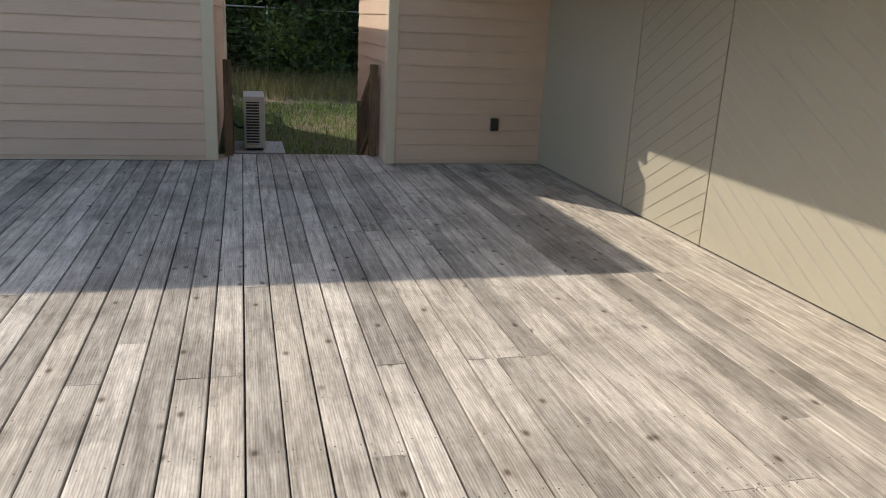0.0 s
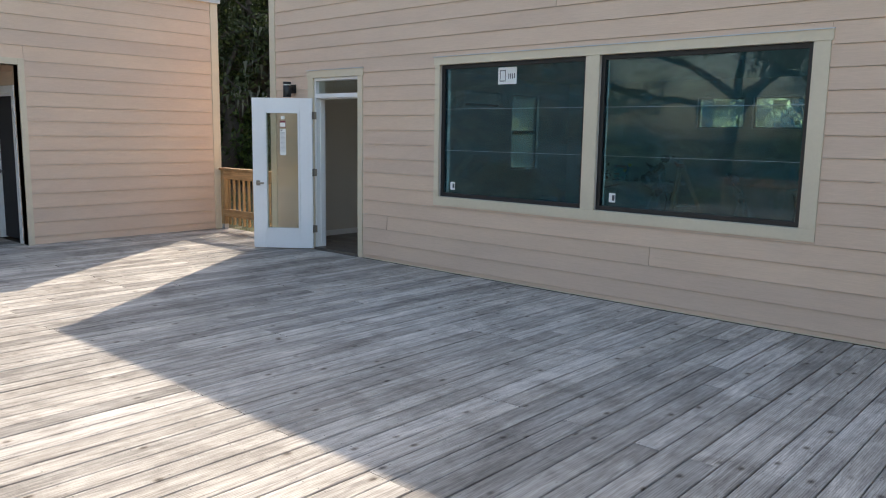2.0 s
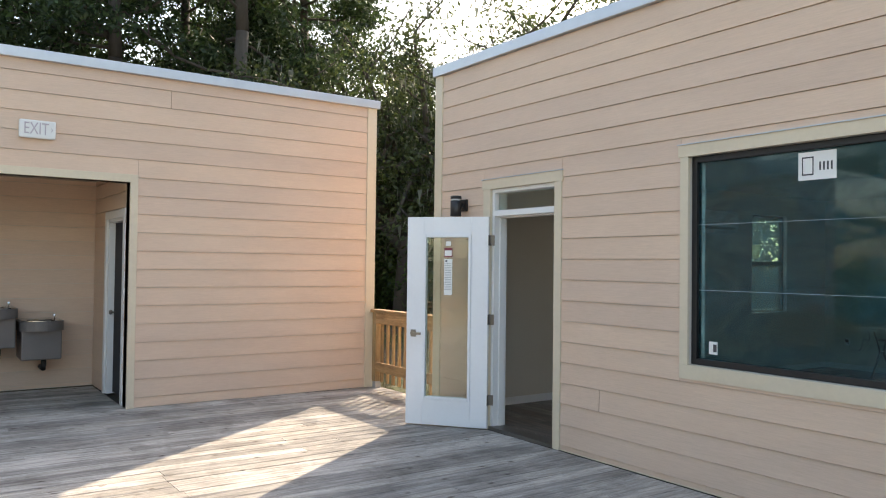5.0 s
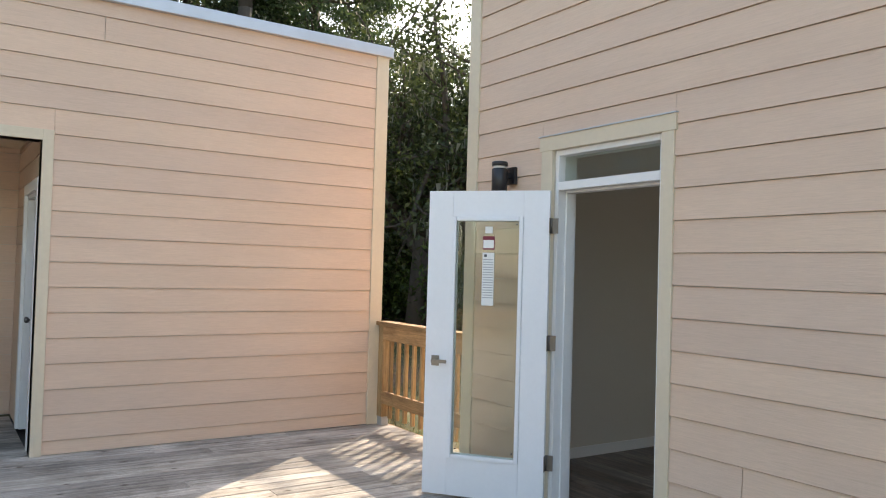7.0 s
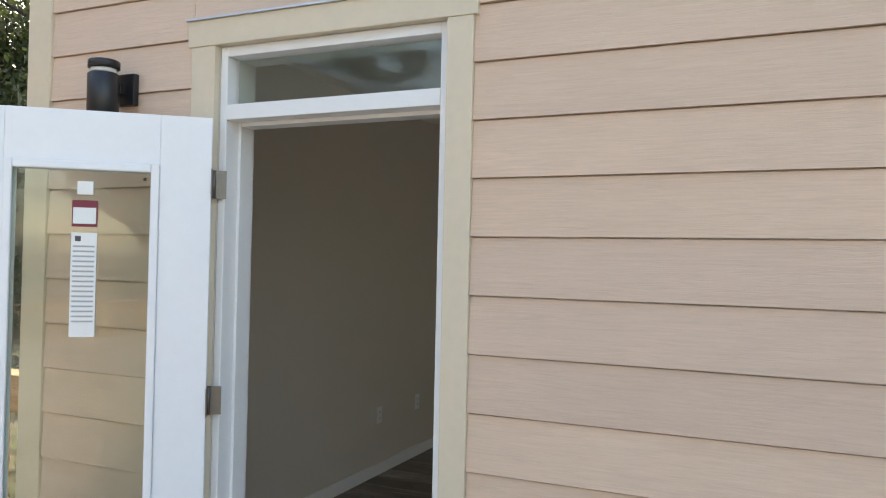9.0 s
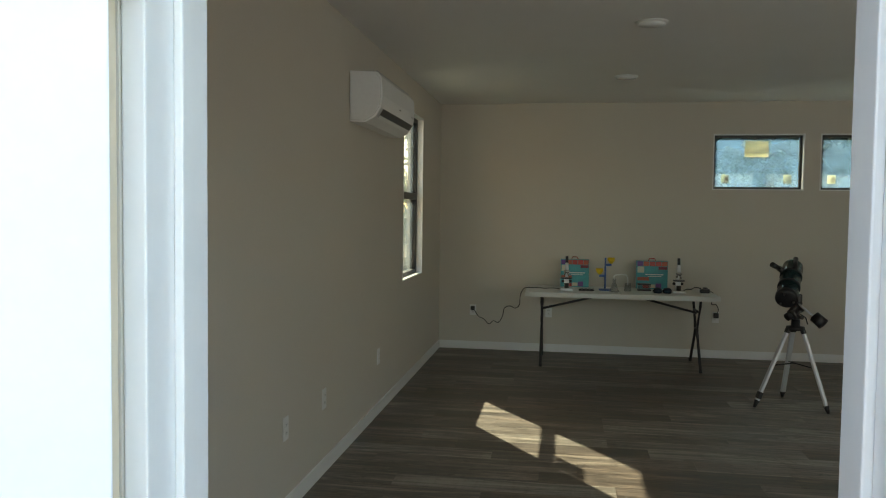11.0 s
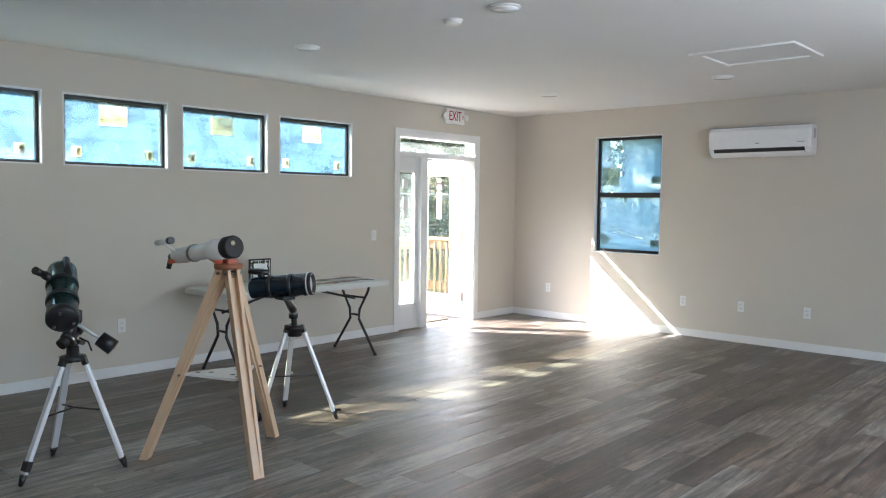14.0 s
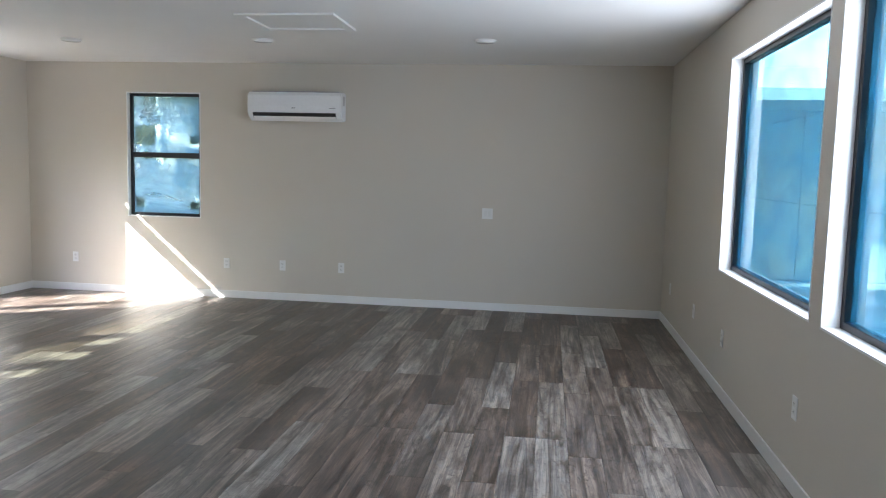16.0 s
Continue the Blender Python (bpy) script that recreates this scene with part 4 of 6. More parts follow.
part("cap", lathe([(0.056, 0), (0.056, 0.026), (0.05, 0.03)], (-9.885, YF - 0.125, 2.263), 24), BLK, sc)


def exit_sign(name, at, facing, letters, label, lamps):
    """A flat emergency sign; facing is the turn about z in degrees, 0 looks to -y."""
    s = thing(name, at, label, "exit sign", "", "", facing)
    m = PLACE[s]

    def loc(n, bm, material, lab=""):
        bm.transform(m)
        return part(n, bm, material, s, lab)
    loc("housing", abox((-0.167, -0.045, -0.092), (0.167, 0.0, 0.092), 0.016), PLASTIC)
    bm = lettering("EXIT", 0.17, 0.002)
    bm.transform(Matrix.Translation((-0.012, -0.047, 0.0)) @ Matrix.Rotation(radians(90), 4, "X") @ Matrix.Diagonal((0.66, 1.0, 1.0, 1.0)))
    loc("letters", bm, letters)
    for k in (-1, 1):
        bm = bmesh.new()
        box(bm, 0.128, -0.049, 0.0, 0.134, -0.0445, 0.026)
        bm.transform(Matrix.Translation((0.0, 0.0, 0.0)) @ Matrix.Translation((0.137, 0, 0)) @ Matrix.Rotation(radians(-38 if k > 0 else -142), 4, "Y") @ Matrix.Translation((-0.131, 0, 0)))
        loc("arrow", bm, letters)
    if lamps:
        for x in (-0.192, 0.192):
            h = loc("lamp_head", lathe([(0.02, 0), (0.036, 0.02), (0.038, 0.05), (0.034, 0.055)], (x, -0.005, 0.0), 16, (0, -1, 0)), PLASTIC, "round lamp head")
    return s


exit_sign("exit_sign", (OX + 0.022, 5.015, 2.912), 90, SIGNGREY, "white exit sign with faded letters on the siding", False)
exit_sign("exit_sign", (-1.70, YB - 0.002, 2.585), 0, SIGNRED, "white exit sign with red letters and two lamps", True)


def fountain(y0, y1, top):
    f = thing("drinking_fountain", (-14.22, (y0 + y1) / 2, top - 0.45), "dark grey wall-hung drinking fountain with steel basin", "fountain", "drinking fountains")
    c, half = (y0 + y1) / 2, (y1 - y0) / 2
    part("cabinet", abox((-14.225, y0 + 0.025, top - 0.47), (-13.74, y1 - 0.025, top - 0.10), 0.015), FOUNT, f)

    def bowl(z0, z1, grow, material, name, lab=""):
        """A D-shaped slab: square at the wall, rounded towards the user."""
        outline = [(-14.225, y0 - grow), (-13.80, y0 - grow)]
        outline += [(-13.80 + (0.17 + grow) * math.sin(a), c - (half + grow) * math.cos(a)) for a in [math.pi * k / 16 for k in range(1, 16)]]
        outline += [(-13.80, y1 + grow), (-14.225, y1 + grow)]
        bm = bmesh.new()
        lo, hi = [bm.verts.new((x, y, z0)) for x, y in outline], [bm.verts.new((x, y, z1)) for x, y in outline]
        bm.faces.new(lo[::-1])
        bm.faces.new(hi)
        for k in range(len(outline)):
            n = (k + 1) % len(outline)
            bm.faces.new((lo[k], lo[n], hi[n], hi[k]))
        bmesh.ops.recalc_face_normals(bm, faces=bm.faces)
        return part(name, bm, material, f, lab)
    bowl(top - 0.125, top - 0.012, 0.0, FOUNT, "basin_rim")
    bowl(top - 0.0115, top, -0.022, CHROME, "basin_top", "stainless steel top")
    part("basin", lathe([(0.0, 0.0), (0.10, 0.002), (0.15, 0.008), (0.155, 0.010)], (-13.86, c, top + 0.0005), 24), CHROME, f, "stainless steel basin")
    part("spout", sweep([(-13.98, y1 - 0.08, top), (-13.98, y1 - 0.08, top + 0.035), (-13.95, y1 - 0.085, top + 0.055), (-13.91, y1 - 0.09, top + 0.05)], 0.012), CHROME, f, "chrome spout")
    part("trap", sweep([(-13.95, c + 0.05, top - 0.47), (-13.95, c + 0.05, top - 0.57), (-13.97, c + 0.05, top - 0.60), (-14.22, c + 0.05, top - 0.60)], 0.03), BLK, f, "black drain trap")
    return f


fountain(4.57, 5.04, 1.035)
fountain(5.05, 5.53, 0.88)


# ---- timber railings ----
def railing(name, a, b, z0, label, step=0.125, posts=2, top_h=1.0):
    """Posts, two rails, a flat cap and square balusters along x or y."""
    a, b = Vector(a), Vector(b)
    r = thing(name, ((a.x + b.x) / 2, (a.y + b.y) / 2, z0), label, "railing")
    along_x = abs(b.x - a.x) > abs(b.y - a.y)
    L = (b - a).length
    d = (b - a).normalized()
    n = Vector((-d.y, d.x, 0))
    H = RAILWOOD_X

    def bar(nm, s0, s1, w0, w1, za, zb, mt):
        p, q = a + d * s0, a + d * s1
        pts = [p + n * w0, p + n * w1, q + n * w0, q + n * w1]
        xs, ys = [v.x for v in pts], [v.y for v in pts]
        part(nm, abox((min(xs), min(ys), za), (max(xs), max(ys), zb), 0.004), mt, r)
    for k in range(posts):
        s = L * k / (posts - 1)
        s = min(max(s, 0.045), L - 0.045)
        bar("post", s - 0.045, s + 0.045, -0.045, 0.045, z0 + (0.085 if posts == 2 else 0.0), z0 + top_h - 0.03, RAILWOOD_Z)
        if posts == 2:
            bar("post_base", s - 0.040, s + 0.040, -0.040, 0.040, z0, z0 + 0.085, CONCRETE)
    bar("cap_rail", -0.03, L + 0.03, -0.07, 0.07, z0 + top_h - 0.029, z0 + top_h + 0.008, H)
    bar("top_rail", 0.09, L - 0.09, -0.048, -0.012, z0 + top_h - 0.17, z0 + top_h - 0.031, H)
    bar("bottom_rail", 0.09, L - 0.09, -0.048, -0.012, z0 + 0.215, z0 + 0.335, H)
    k = 0.17
    while k < L - 0.12:
        bar("baluster", k - 0.017, k + 0.017, -0.011, 0.023, z0 + 0.08, z0 + top_h - 0.05, RAILWOOD_Z)
        k += step
    return r


railing("railing", (-12.28, 8.98, 0), (-10.43, 8.98, 0), 0.0, "orange treated-pine railing between the two buildings", 0.14)
railing("railing", (-9.0, -4.2, 0), (3.4, -4.2, 0), -0.45, "treated-pine ramp railing beyond the deck", 0.14, 7, 1.05)

# back porch outside the exit
pf = solid("porch_floor", abox((-5.2, YB + 0.152, -0.4), (-0.2, 18.15, -0.004)), DECK, "weathered timber porch outside the exit", "porch", "structure")
railing("railing", (-5.1, 18.05, 0), (-0.25, 18.05, 0), 0.0, "treated-pine railing of the back porch", 0.12, 4)
railing("railing", (-0.3, 16.36, 0), (-0.3, 17.96, 0), 0.0, "treated-pine side railing of the back porch", 0.12, 2)
mt = thing("door_mat", (-1.75, 16.75, 0.0), "brown coir door mat with pale dots on the porch", "door mat")
part("pile", abox((-2.1, 16.5, -0.003), (-1.35, 16.95, 0.012), 0.004), MAT, mt)
for i in range(5):
    part("dot", lathe([(0.03, 0), (0.03, 0.004)], (-2.0 + i * 0.14, 16.6, 0.0121), 10), CREAM, mt)

# stair down to the yard between main building and store
st = thing("stair", (0.88, 9.6, -0.47), "weathered timber steps down to the yard", "stair")
for i in range(2):
    z = -0.155 * (i + 1)
    part("tread", abox((-0.05, 9.085 + i * 0.28, z - 0.038), (1.8, 9.38 + i * 0.28, z), 0.004), DECK, st)
    part("riser", abox((-0.04, 9.36 + i * 0.28, -0.47), (1.79, 9.378 + i * 0.28, z - 0.04)), DECK, st)
for x in (0.03, 1.70):
    g = thing("stair_railing", (x, 9.3, -0.47), "brown timber stair railing descending to the yard", "railing", "stair railings")
    part("post", abox((x - 0.045, 8.93, 0.0), (x + 0.045, 9.02, 1.08), 0.004), DARKPINE, g)
    part("post", abox((x - 0.045, 9.93, -0.47), (x + 0.045, 10.02, 0.55), 0.004), DARKPINE, g)
    bm = bmesh.new()
    for dz in (1.0, 0.35):
        q = [bm.verts.new((x + sx, yy, zz + dz + sz)) for yy, zz in ((9.02, 0.0), (9.93, -0.5)) for sx, sz in ((-0.02, -0.045), (0.02, -0.045), (0.02, 0.045), (-0.02, 0.045))]
        for f in ((0, 1, 5, 4), (1, 2, 6, 5), (2, 3, 7, 6), (3, 0, 4, 7), (3, 2, 1, 0), (4, 5, 6, 7)):
            bm.faces.new([q[i] for i in f])
    part("handrail", bm, DARKPINE, g)
    for k in range(6):
        yy = 9.14 + k * 0.13
        zz = -0.5 * (yy - 9.02) / 0.91
        part("baluster", abox((x - 0.017, yy - 0.017, zz + 0.33), (x + 0.017, yy + 0.017, zz + 0.98)), DARKPINE, g)

hp = thing("heat_pump", (0.36, 12.0, -0.47), "beige outdoor heat pump unit on a concrete pad", "heat pump")
part("pad", abox((0.05, 11.5, -0.475), (0.8, 12.6, -0.40), 0.01), CONCRETE, hp)
part("casing", abox((0.20, 11.65, -0.36), (0.51, 12.5, 0.41), 0.015), ACU, hp)
part("foot", abox((0.23, 11.7, -0.40), (0.48, 11.8, -0.36)), BLK, hp)
part("foot", abox((0.23, 12.3, -0.40), (0.48, 12.4, -0.36)), BLK, hp)
part("grille_back", abox((0.235, 11.642, -0.30), (0.425, 11.649, 0.33)), BLK, hp, "dark grille recess")
for k in range(15):
    z = -0.29 + k * 0.042
    part("grille_slat", abox((0.23, 11.625, z), (0.43, 11.643, z + 0.012)), ACU, hp)
part("pipe", sweep([(0.20, 12.35, -0.15), (0.12, 12.35, -0.15), (0.06, 12.35, -0.1), (0.02, 12.35, 0.0), (-0.05, 12.35, 0.2)], 0.02), BLK, hp, "black insulated pipe")


# ---- fixtures in the room ----
def plate(name, at, facing, label, gangs=1, switch=False):
    p = thing(name, at, label, "switch" if switch else "outlet", "wall plates", "", facing)
    m = PLACE[p]
    w = 0.035 + 0.023 * (gangs - 1)

    def loc(n, a, b, mt, bevel=0.002):
        bm = abox(a, b, bevel)
        bm.transform(m)
        return part(n, bm, mt, p)
    loc("cover", (-w, -0.006, -0.058), (w, 0.0, 0.058), WHITE)
    for g in range(gangs):
        x = (g - (gangs - 1) / 2) * 0.046
        if switch:
            loc("rocker", (x - 0.015, -0.009, -0.033), (x + 0.015, -0.006, 0.033), PLASTIC)
        else:
            for z in (-0.021, 0.021):
                loc("socket", (x - 0.016, -0.008, z - 0.014), (x + 0.016, -0.006, z + 0.014), PLASTIC)
                loc("slot", (x - 0.007, -0.0086, z - 0.005), (x - 0.005, -0.008, z + 0.006), DARKBAR, 0)
                loc("slot", (x + 0.005, -0.0086, z - 0.005), (x + 0.007, -0.008, z + 0.006), DARKBAR, 0)
    return p


OUTL = "white duplex outlet on the greige wall"
for x in (-9.873, -9.05, -7.32, -5.89, -4.66):
    plate("outlet", (x, YB - 0.001, 0.46), 0, OUTL)
for y in (11.362, 11.981, 13.295):
    plate("outlet", (XL + 0.001, y, 0.458), 90, OUTL)
for y in (15.58, 13.70, 13.03, 12.34):
    plate("outlet", (XR - 0.001, y, 0.43), -90, OUTL)
for x in (-0.99, -2.25, -3.32, -4.93):
    plate("outlet", (x, YI + 0.001, 0.445), 180, OUTL)
plate("light_switch", (-3.01, YB - 0.001, 1.157), 0, "white light switch beside the exit door", 1, True)
plate("light_switch", (XR - 0.001, 10.705, 1.10), -90, "white four-gang plate alone on the end wall", 2, True)


def wall_unit(at, facing, label):
    """A mini-split head: white casing with rounded front, top grille and dark outlet with louvre."""
    u = thing("air_conditioner", at, label, "air conditioner", "wall units", "", facing)
    m = PLACE[u]
    L, prof = 0.53, [(0, 0), (-0.10, -0.005), (-0.165, 0.03), (-0.20, 0.085), (-0.21, 0.16), (-0.205, 0.27), (-0.175, 0.305), (0, 0.315)]
    bm = bmesh.new()
    a = [bm.verts.new((-L, y, z)) for y, z in prof]
    b = [bm.verts.new((L, y, z)) for y, z in prof]
    for i in range(len(prof)):
        j = (i + 1) % len(prof)
        bm.faces.new((a[i], a[j], b[j], b[i]))
    bm.faces.new(a[::-1])
    bm.faces.new(b)
    bmesh.ops.recalc_face_normals(bm, faces=bm.faces)
    bmesh.ops.bevel(bm, geom=[e for e in bm.edges if abs(e.verts[0].co.x - e.verts[1].co.x) < 1e-6], offset=0.012, segments=2, affect="EDGES")
    bm.transform(m)
    part("casing", bm, SWHITE, u, "glossy white casing")

    def loc(n, c0, c1, mt, lab="", bevel=0.0):
        q = abox(c0, c1, bevel)
        q.transform(m)
        return part(n, q, mt, u, lab)
    bm = bmesh.new()
    q = [bm.verts.new(v) for v in ((-L + 0.06, -0.170, 0.028), (L - 0.06, -0.170, 0.028), (L - 0.06, -0.2045, 0.082), (-L + 0.06, -0.2045, 0.082))]
    bm.faces.new(q)
    bm.transform(m)
    part("outlet_slot", bm, BLK, u, "black air outlet")
    bm = bmesh.new()
    q = [bm.verts.new(v) for v in ((-L + 0.065, -0.168, 0.024), (L - 0.065, -0.168, 0.024), (L - 0.065, -0.184, 0.038), (-L + 0.065, -0.184, 0.038), (-L + 0.065, -0.164, 0.030), (L - 0.065, -0.164, 0.030), (L - 0.065, -0.181, 0.044), (-L + 0.065, -0.181, 0.044))]
    for f in ((0, 1, 2, 3), (7, 6, 5, 4), (0, 4, 5, 1), (2, 6, 7, 3), (1, 5, 6, 2), (3, 7, 4, 0)):
        bm.faces.new([q[i] for i in f])
    bm.transform(m)
    part("louvre", bm, SWHITE, u)
    loc("badge", (-0.02, -0.2135, 0.13), (0.02, -0.2095, 0.136), DARKBAR)
    loc("display", (L - 0.13, -0.2135, 0.13), (L - 0.06, -0.2095, 0.138), GREYBAR)
    for k in range(7):
        loc("grille_slot", (-L + 0.04, -0.17 + k * 0.022, 0.3055), (L - 0.04, -0.16 + k * 0.022, 0.3175), GREYBAR)
    loc("side_vent", (L + 0.0002, -0.13, 0.17), (L + 0.002, -0.06, 0.27), GREYBAR)
    return u


wall_unit((XL + 0.002, 13.0, 2.085), 90, "white wall-hung air conditioner beside the tall window")
wall_unit((XR - 0.002, 12.84, 2.06), -90, "white wall-hung air conditioner on the end wall")


def downlight(x, y):
    d = thing("ceiling_light", (x, y, CZ), "flat round white ceiling light, unlit", "ceiling light", "flat ceiling lights")
    part("trim_ring", lathe([(0.085, -0.012), (0.095, -0.008), (0.098, -0.001)], (x, y, CZ), 28), WHITE, d)
    part("diffuser", lathe([(0.01, -0.0225), (0.082, -0.0195), (0.083, -0.0121)], (x, y, CZ), 28), LENS, d, "glossy white lens")


for x in (-8.41, -5.165, -1.945):
    for y in (14.57, 12.68, 10.65):
        downlight(x, y)
for x, y in ((-5.11, 13.14), (-5.15, 12.14)):
    d = thing("smoke_detector", (x, y, CZ), "small round white ceiling detector", "detector", "ceiling detectors")
    part("body", lathe([(0.045, -0.03), (0.055, -0.022), (0.06, -0.004), (0.06, -0.001)], (x, y, CZ), 24), PLASTIC, d)
    part("base_ring", lathe([(0.066, -0.006), (0.068, -0.0005)], (x, y, CZ), 24), WHITE, d)
h = thing("attic_hatch", (-2.8, 12.07, CZ), "white framed attic hatch in the ceiling", "hatch")
x0, y0, x1, y1 = -3.14, 11.68, -2.47, 12.46
for a, b in (((x0, y0), (x1, y0 + 0.07)), ((x0, y1 - 0.07), (x1, y1)), ((x0, y0 + 0.07), (x0 + 0.07, y1 - 0.07)), ((x1 - 0.07, y0 + 0.07), (x1, y1 - 0.07))):
    part("casing", abox((a[0], a[1], CZ - 0.018), (b[0], b[1], CZ - 0.001), 0.003), WHITE, h)
part("panel", abox((x0 + 0.072, y0 + 0.072, CZ - 0.006), (x1 - 0.072, y1 - 0.072, CZ - 0.001)), WHITE, h)


# ---- folding tables ----
def folding_table(x0, x1, y0, y1, label):
    t = thing("folding_table", ((x0 + x1) / 2, (y0 + y1) / 2, FZ), label, "table", "folding tables")
    zt = FZ + 0.735
    bm = abox((x0, y0, zt - 0.045), (x1, y1, zt))
    bmesh.ops.bevel(bm, geom=[e for e in bm.edges if abs(e.verts[0].co.z - e.verts[1].co.z) > 0.01], offset=0.05, segments=4, affect="EDGES")
    bmesh.ops.bevel(bm, geom=[e for e in bm.edges if abs(e.verts[0].co.z - zt) < 1e-4 and abs(e.verts[1].co.z - zt) < 1e-4], offset=0.008, segments=2, affect="EDGES")
    part("tabletop", bm, TABLETOP, t, "speckled white blow-moulded top")
    part("fold_seam", abox(((x0 + x1) / 2 - 0.003, y0 + 0.01, zt - 0.001), ((x0 + x1) / 2 + 0.003, y1 - 0.01, zt + 0.0008)), GREYBAR, t)
    for y in (y0 + 0.12, y1 - 0.12):
        part("side_rail", abox((x0 + 0.12, y - 0.010, zt - 0.052), (x1 - 0.12, y + 0.010, zt - 0.0455)), IRON, t)
    yc = (y0 + y1) / 2
    for x, s in ((x0 + 0.16, 1), (x1 - 0.16, -1)):
        for q in (-1, 1):
            part("leg", sweep([(x, yc + q * 0.22, zt - 0.046), (x, yc + q * 0.19, zt - 0.12), (x, yc + q * 0.075, zt - 0.30), (x, yc + q * 0.065, zt - 0.40), (x, yc + q * 0.30, FZ + 0.02), (x, yc + q * 0.31, FZ)], 0.0135, 10), IRON, t)
            part("foot_cap", rod((x, yc + q * 0.307, FZ), (x, yc + q * 0.298, FZ + 0.03), 0.016), BLK, t, "black foot cap")
        part("cross_bar", rod((x, yc - 0.07, zt - 0.36), (x, yc + 0.07, zt - 0.36), 0.011), IRON, t)
        part("cross_bar", rod((x, yc - 0.16, zt - 0.18), (x, yc + 0.16, zt - 0.18), 0.010), IRON, t)
        part("brace", sweep([(x, yc, zt - 0.20), (x + s * 0.12, yc, zt - 0.17), (x + s * 0.58, yc, zt - 0.055)], 0.0115), IRON, t)
    return t


folding_table(-9.27, -7.44, 15.24, 16.0, "white folding table with steel legs, science kit on it")
folding_table(-5.43, -3.61, 15.22, 15.98, "white folding table with steel legs, papers on it")
TZ = FZ + 0.7358


def kit_box(x0, x1, y):
    b = thing("kit_box", ((x0 + x1) / 2, y, TZ), "colourful science kit box with teal front, upright", "box", "science kit boxes")
    w, hgt, d = x1 - x0, 0.285, 0.08
    part("carton", abox((x0, y, TZ), (x1, y + d, TZ + hgt), 0.003), TEAL, b)
    f = y - 0.0015

    def face(n, u0, u1, v0, v1, mt):
        part(n, abox((x0 + w * u0, f - 0.001, TZ + hgt * v0), (x0 + w * u1, f + 0.001, TZ + hgt * v1)), mt, b)
    cols = (PURPLE, ORANGE, RED, RED, ORANGE)
    for i in range(5):
        face("print_square", 0.02 + i * 0.196, 0.20 + i * 0.196, 0.82, 0.985, cols[i])
    face("print_band", 0.70, 0.98, 0.70, 0.80, MAROON)
    face("print_bar", 0.28, 0.86, 0.50, 0.535, PAPER)
    face("print_bar", 0.36, 0.80, 0.44, 0.46, PAPER)
    face("print_patch", 0.03, 0.24, 0.58, 0.80, CREAM)
    face("print_patch", 0.03, 0.40, 0.30, 0.42, ORANGE)
    face("print_patch", 0.42, 0.6, 0.04, 0.16, CREAM)
    face("print_patch", 0.62, 0.80, 0.03, 0.2, PURPLE)
    face("print_patch", 0.2, 0.40, 0.02, 0.14, RED)
    part("carry_handle", sweep([(x0 + w * 0.38, y + d / 2, TZ + hgt), (x0 + w * 0.42, y + d / 2, TZ + hgt + 0.025), (x0 + w * 0.58, y + d / 2, TZ + hgt + 0.025), (x0 + w * 0.62, y + d / 2, TZ + hgt)], 0.005), RED, b, "red carry handle")


kit_box(-8.93, -8.64, 15.88)
kit_box(-8.16, -7.85, 15.88)


def microscope(x, y):
    s = thing("microscope", (x, y, TZ), "small white student microscope with black stage", "microscope", "microscopes")
    part("base", abox((x - 0.06, y - 0.07, TZ), (x + 0.06, y + 0.08, TZ + 0.022), 0.008), SWHITE, s)
    part("pillar", abox((x - 0.025, y + 0.03, TZ + 0.02), (x + 0.025, y + 0.07, TZ + 0.12), 0.008), SWHITE, s)
    part("lamp", rod((x, y - 0.01, TZ + 0.02), (x, y - 0.01, TZ + 0.07), 0.022), BLK, s)
    part("stage", lathe([(0.055, 0), (0.058, 0.004), (0.055, 0.012)], (x, y - 0.01, TZ + 0.115), 18), BLK, s, "black round stage")
    part("arm", sweep([(x, y + 0.05, TZ + 0.12), (x, y + 0.075, TZ + 0.18), (x, y + 0.06, TZ + 0.23), (x, y + 0.02, TZ + 0.25)], 0.016), SWHITE, s)
    part("nosepiece", lathe([(0.012, 0), (0.03, 0.012), (0.03, 0.024), (0.018, 0.03)], (x, y - 0.01, TZ + 0.17), 16), CHROME, s, "chrome turret")
    part("objective", rod((x + 0.012, y - 0.02, TZ + 0.18), (x + 0.018, y - 0.03, TZ + 0.145), 0.008), CHROME, s)
    part("objective", rod((x - 0.012, y - 0.01, TZ + 0.18), (x - 0.025, y - 0.01, TZ + 0.15), 0.008), CHROME, s)
    part("body_tube", rod((x, y - 0.008, TZ + 0.20), (x, y + 0.012, TZ + 0.27), 0.02, 0.016), SWHITE, s)
    part("eyepiece", rod((x, y + 0.012, TZ + 0.27), (x, y + 0.028, TZ + 0.335), 0.014), BLK, s, "black eyepiece")
    for q in (-1, 1):
        part("focus_knob", rod((x + q * 0.02, y + 0.05, TZ + 0.085), (x + q * 0.05, y + 0.05, TZ + 0.085), 0.014), BLK, s)


microscope(-8.87, 15.52)
microscope(-7.79, 15.54)

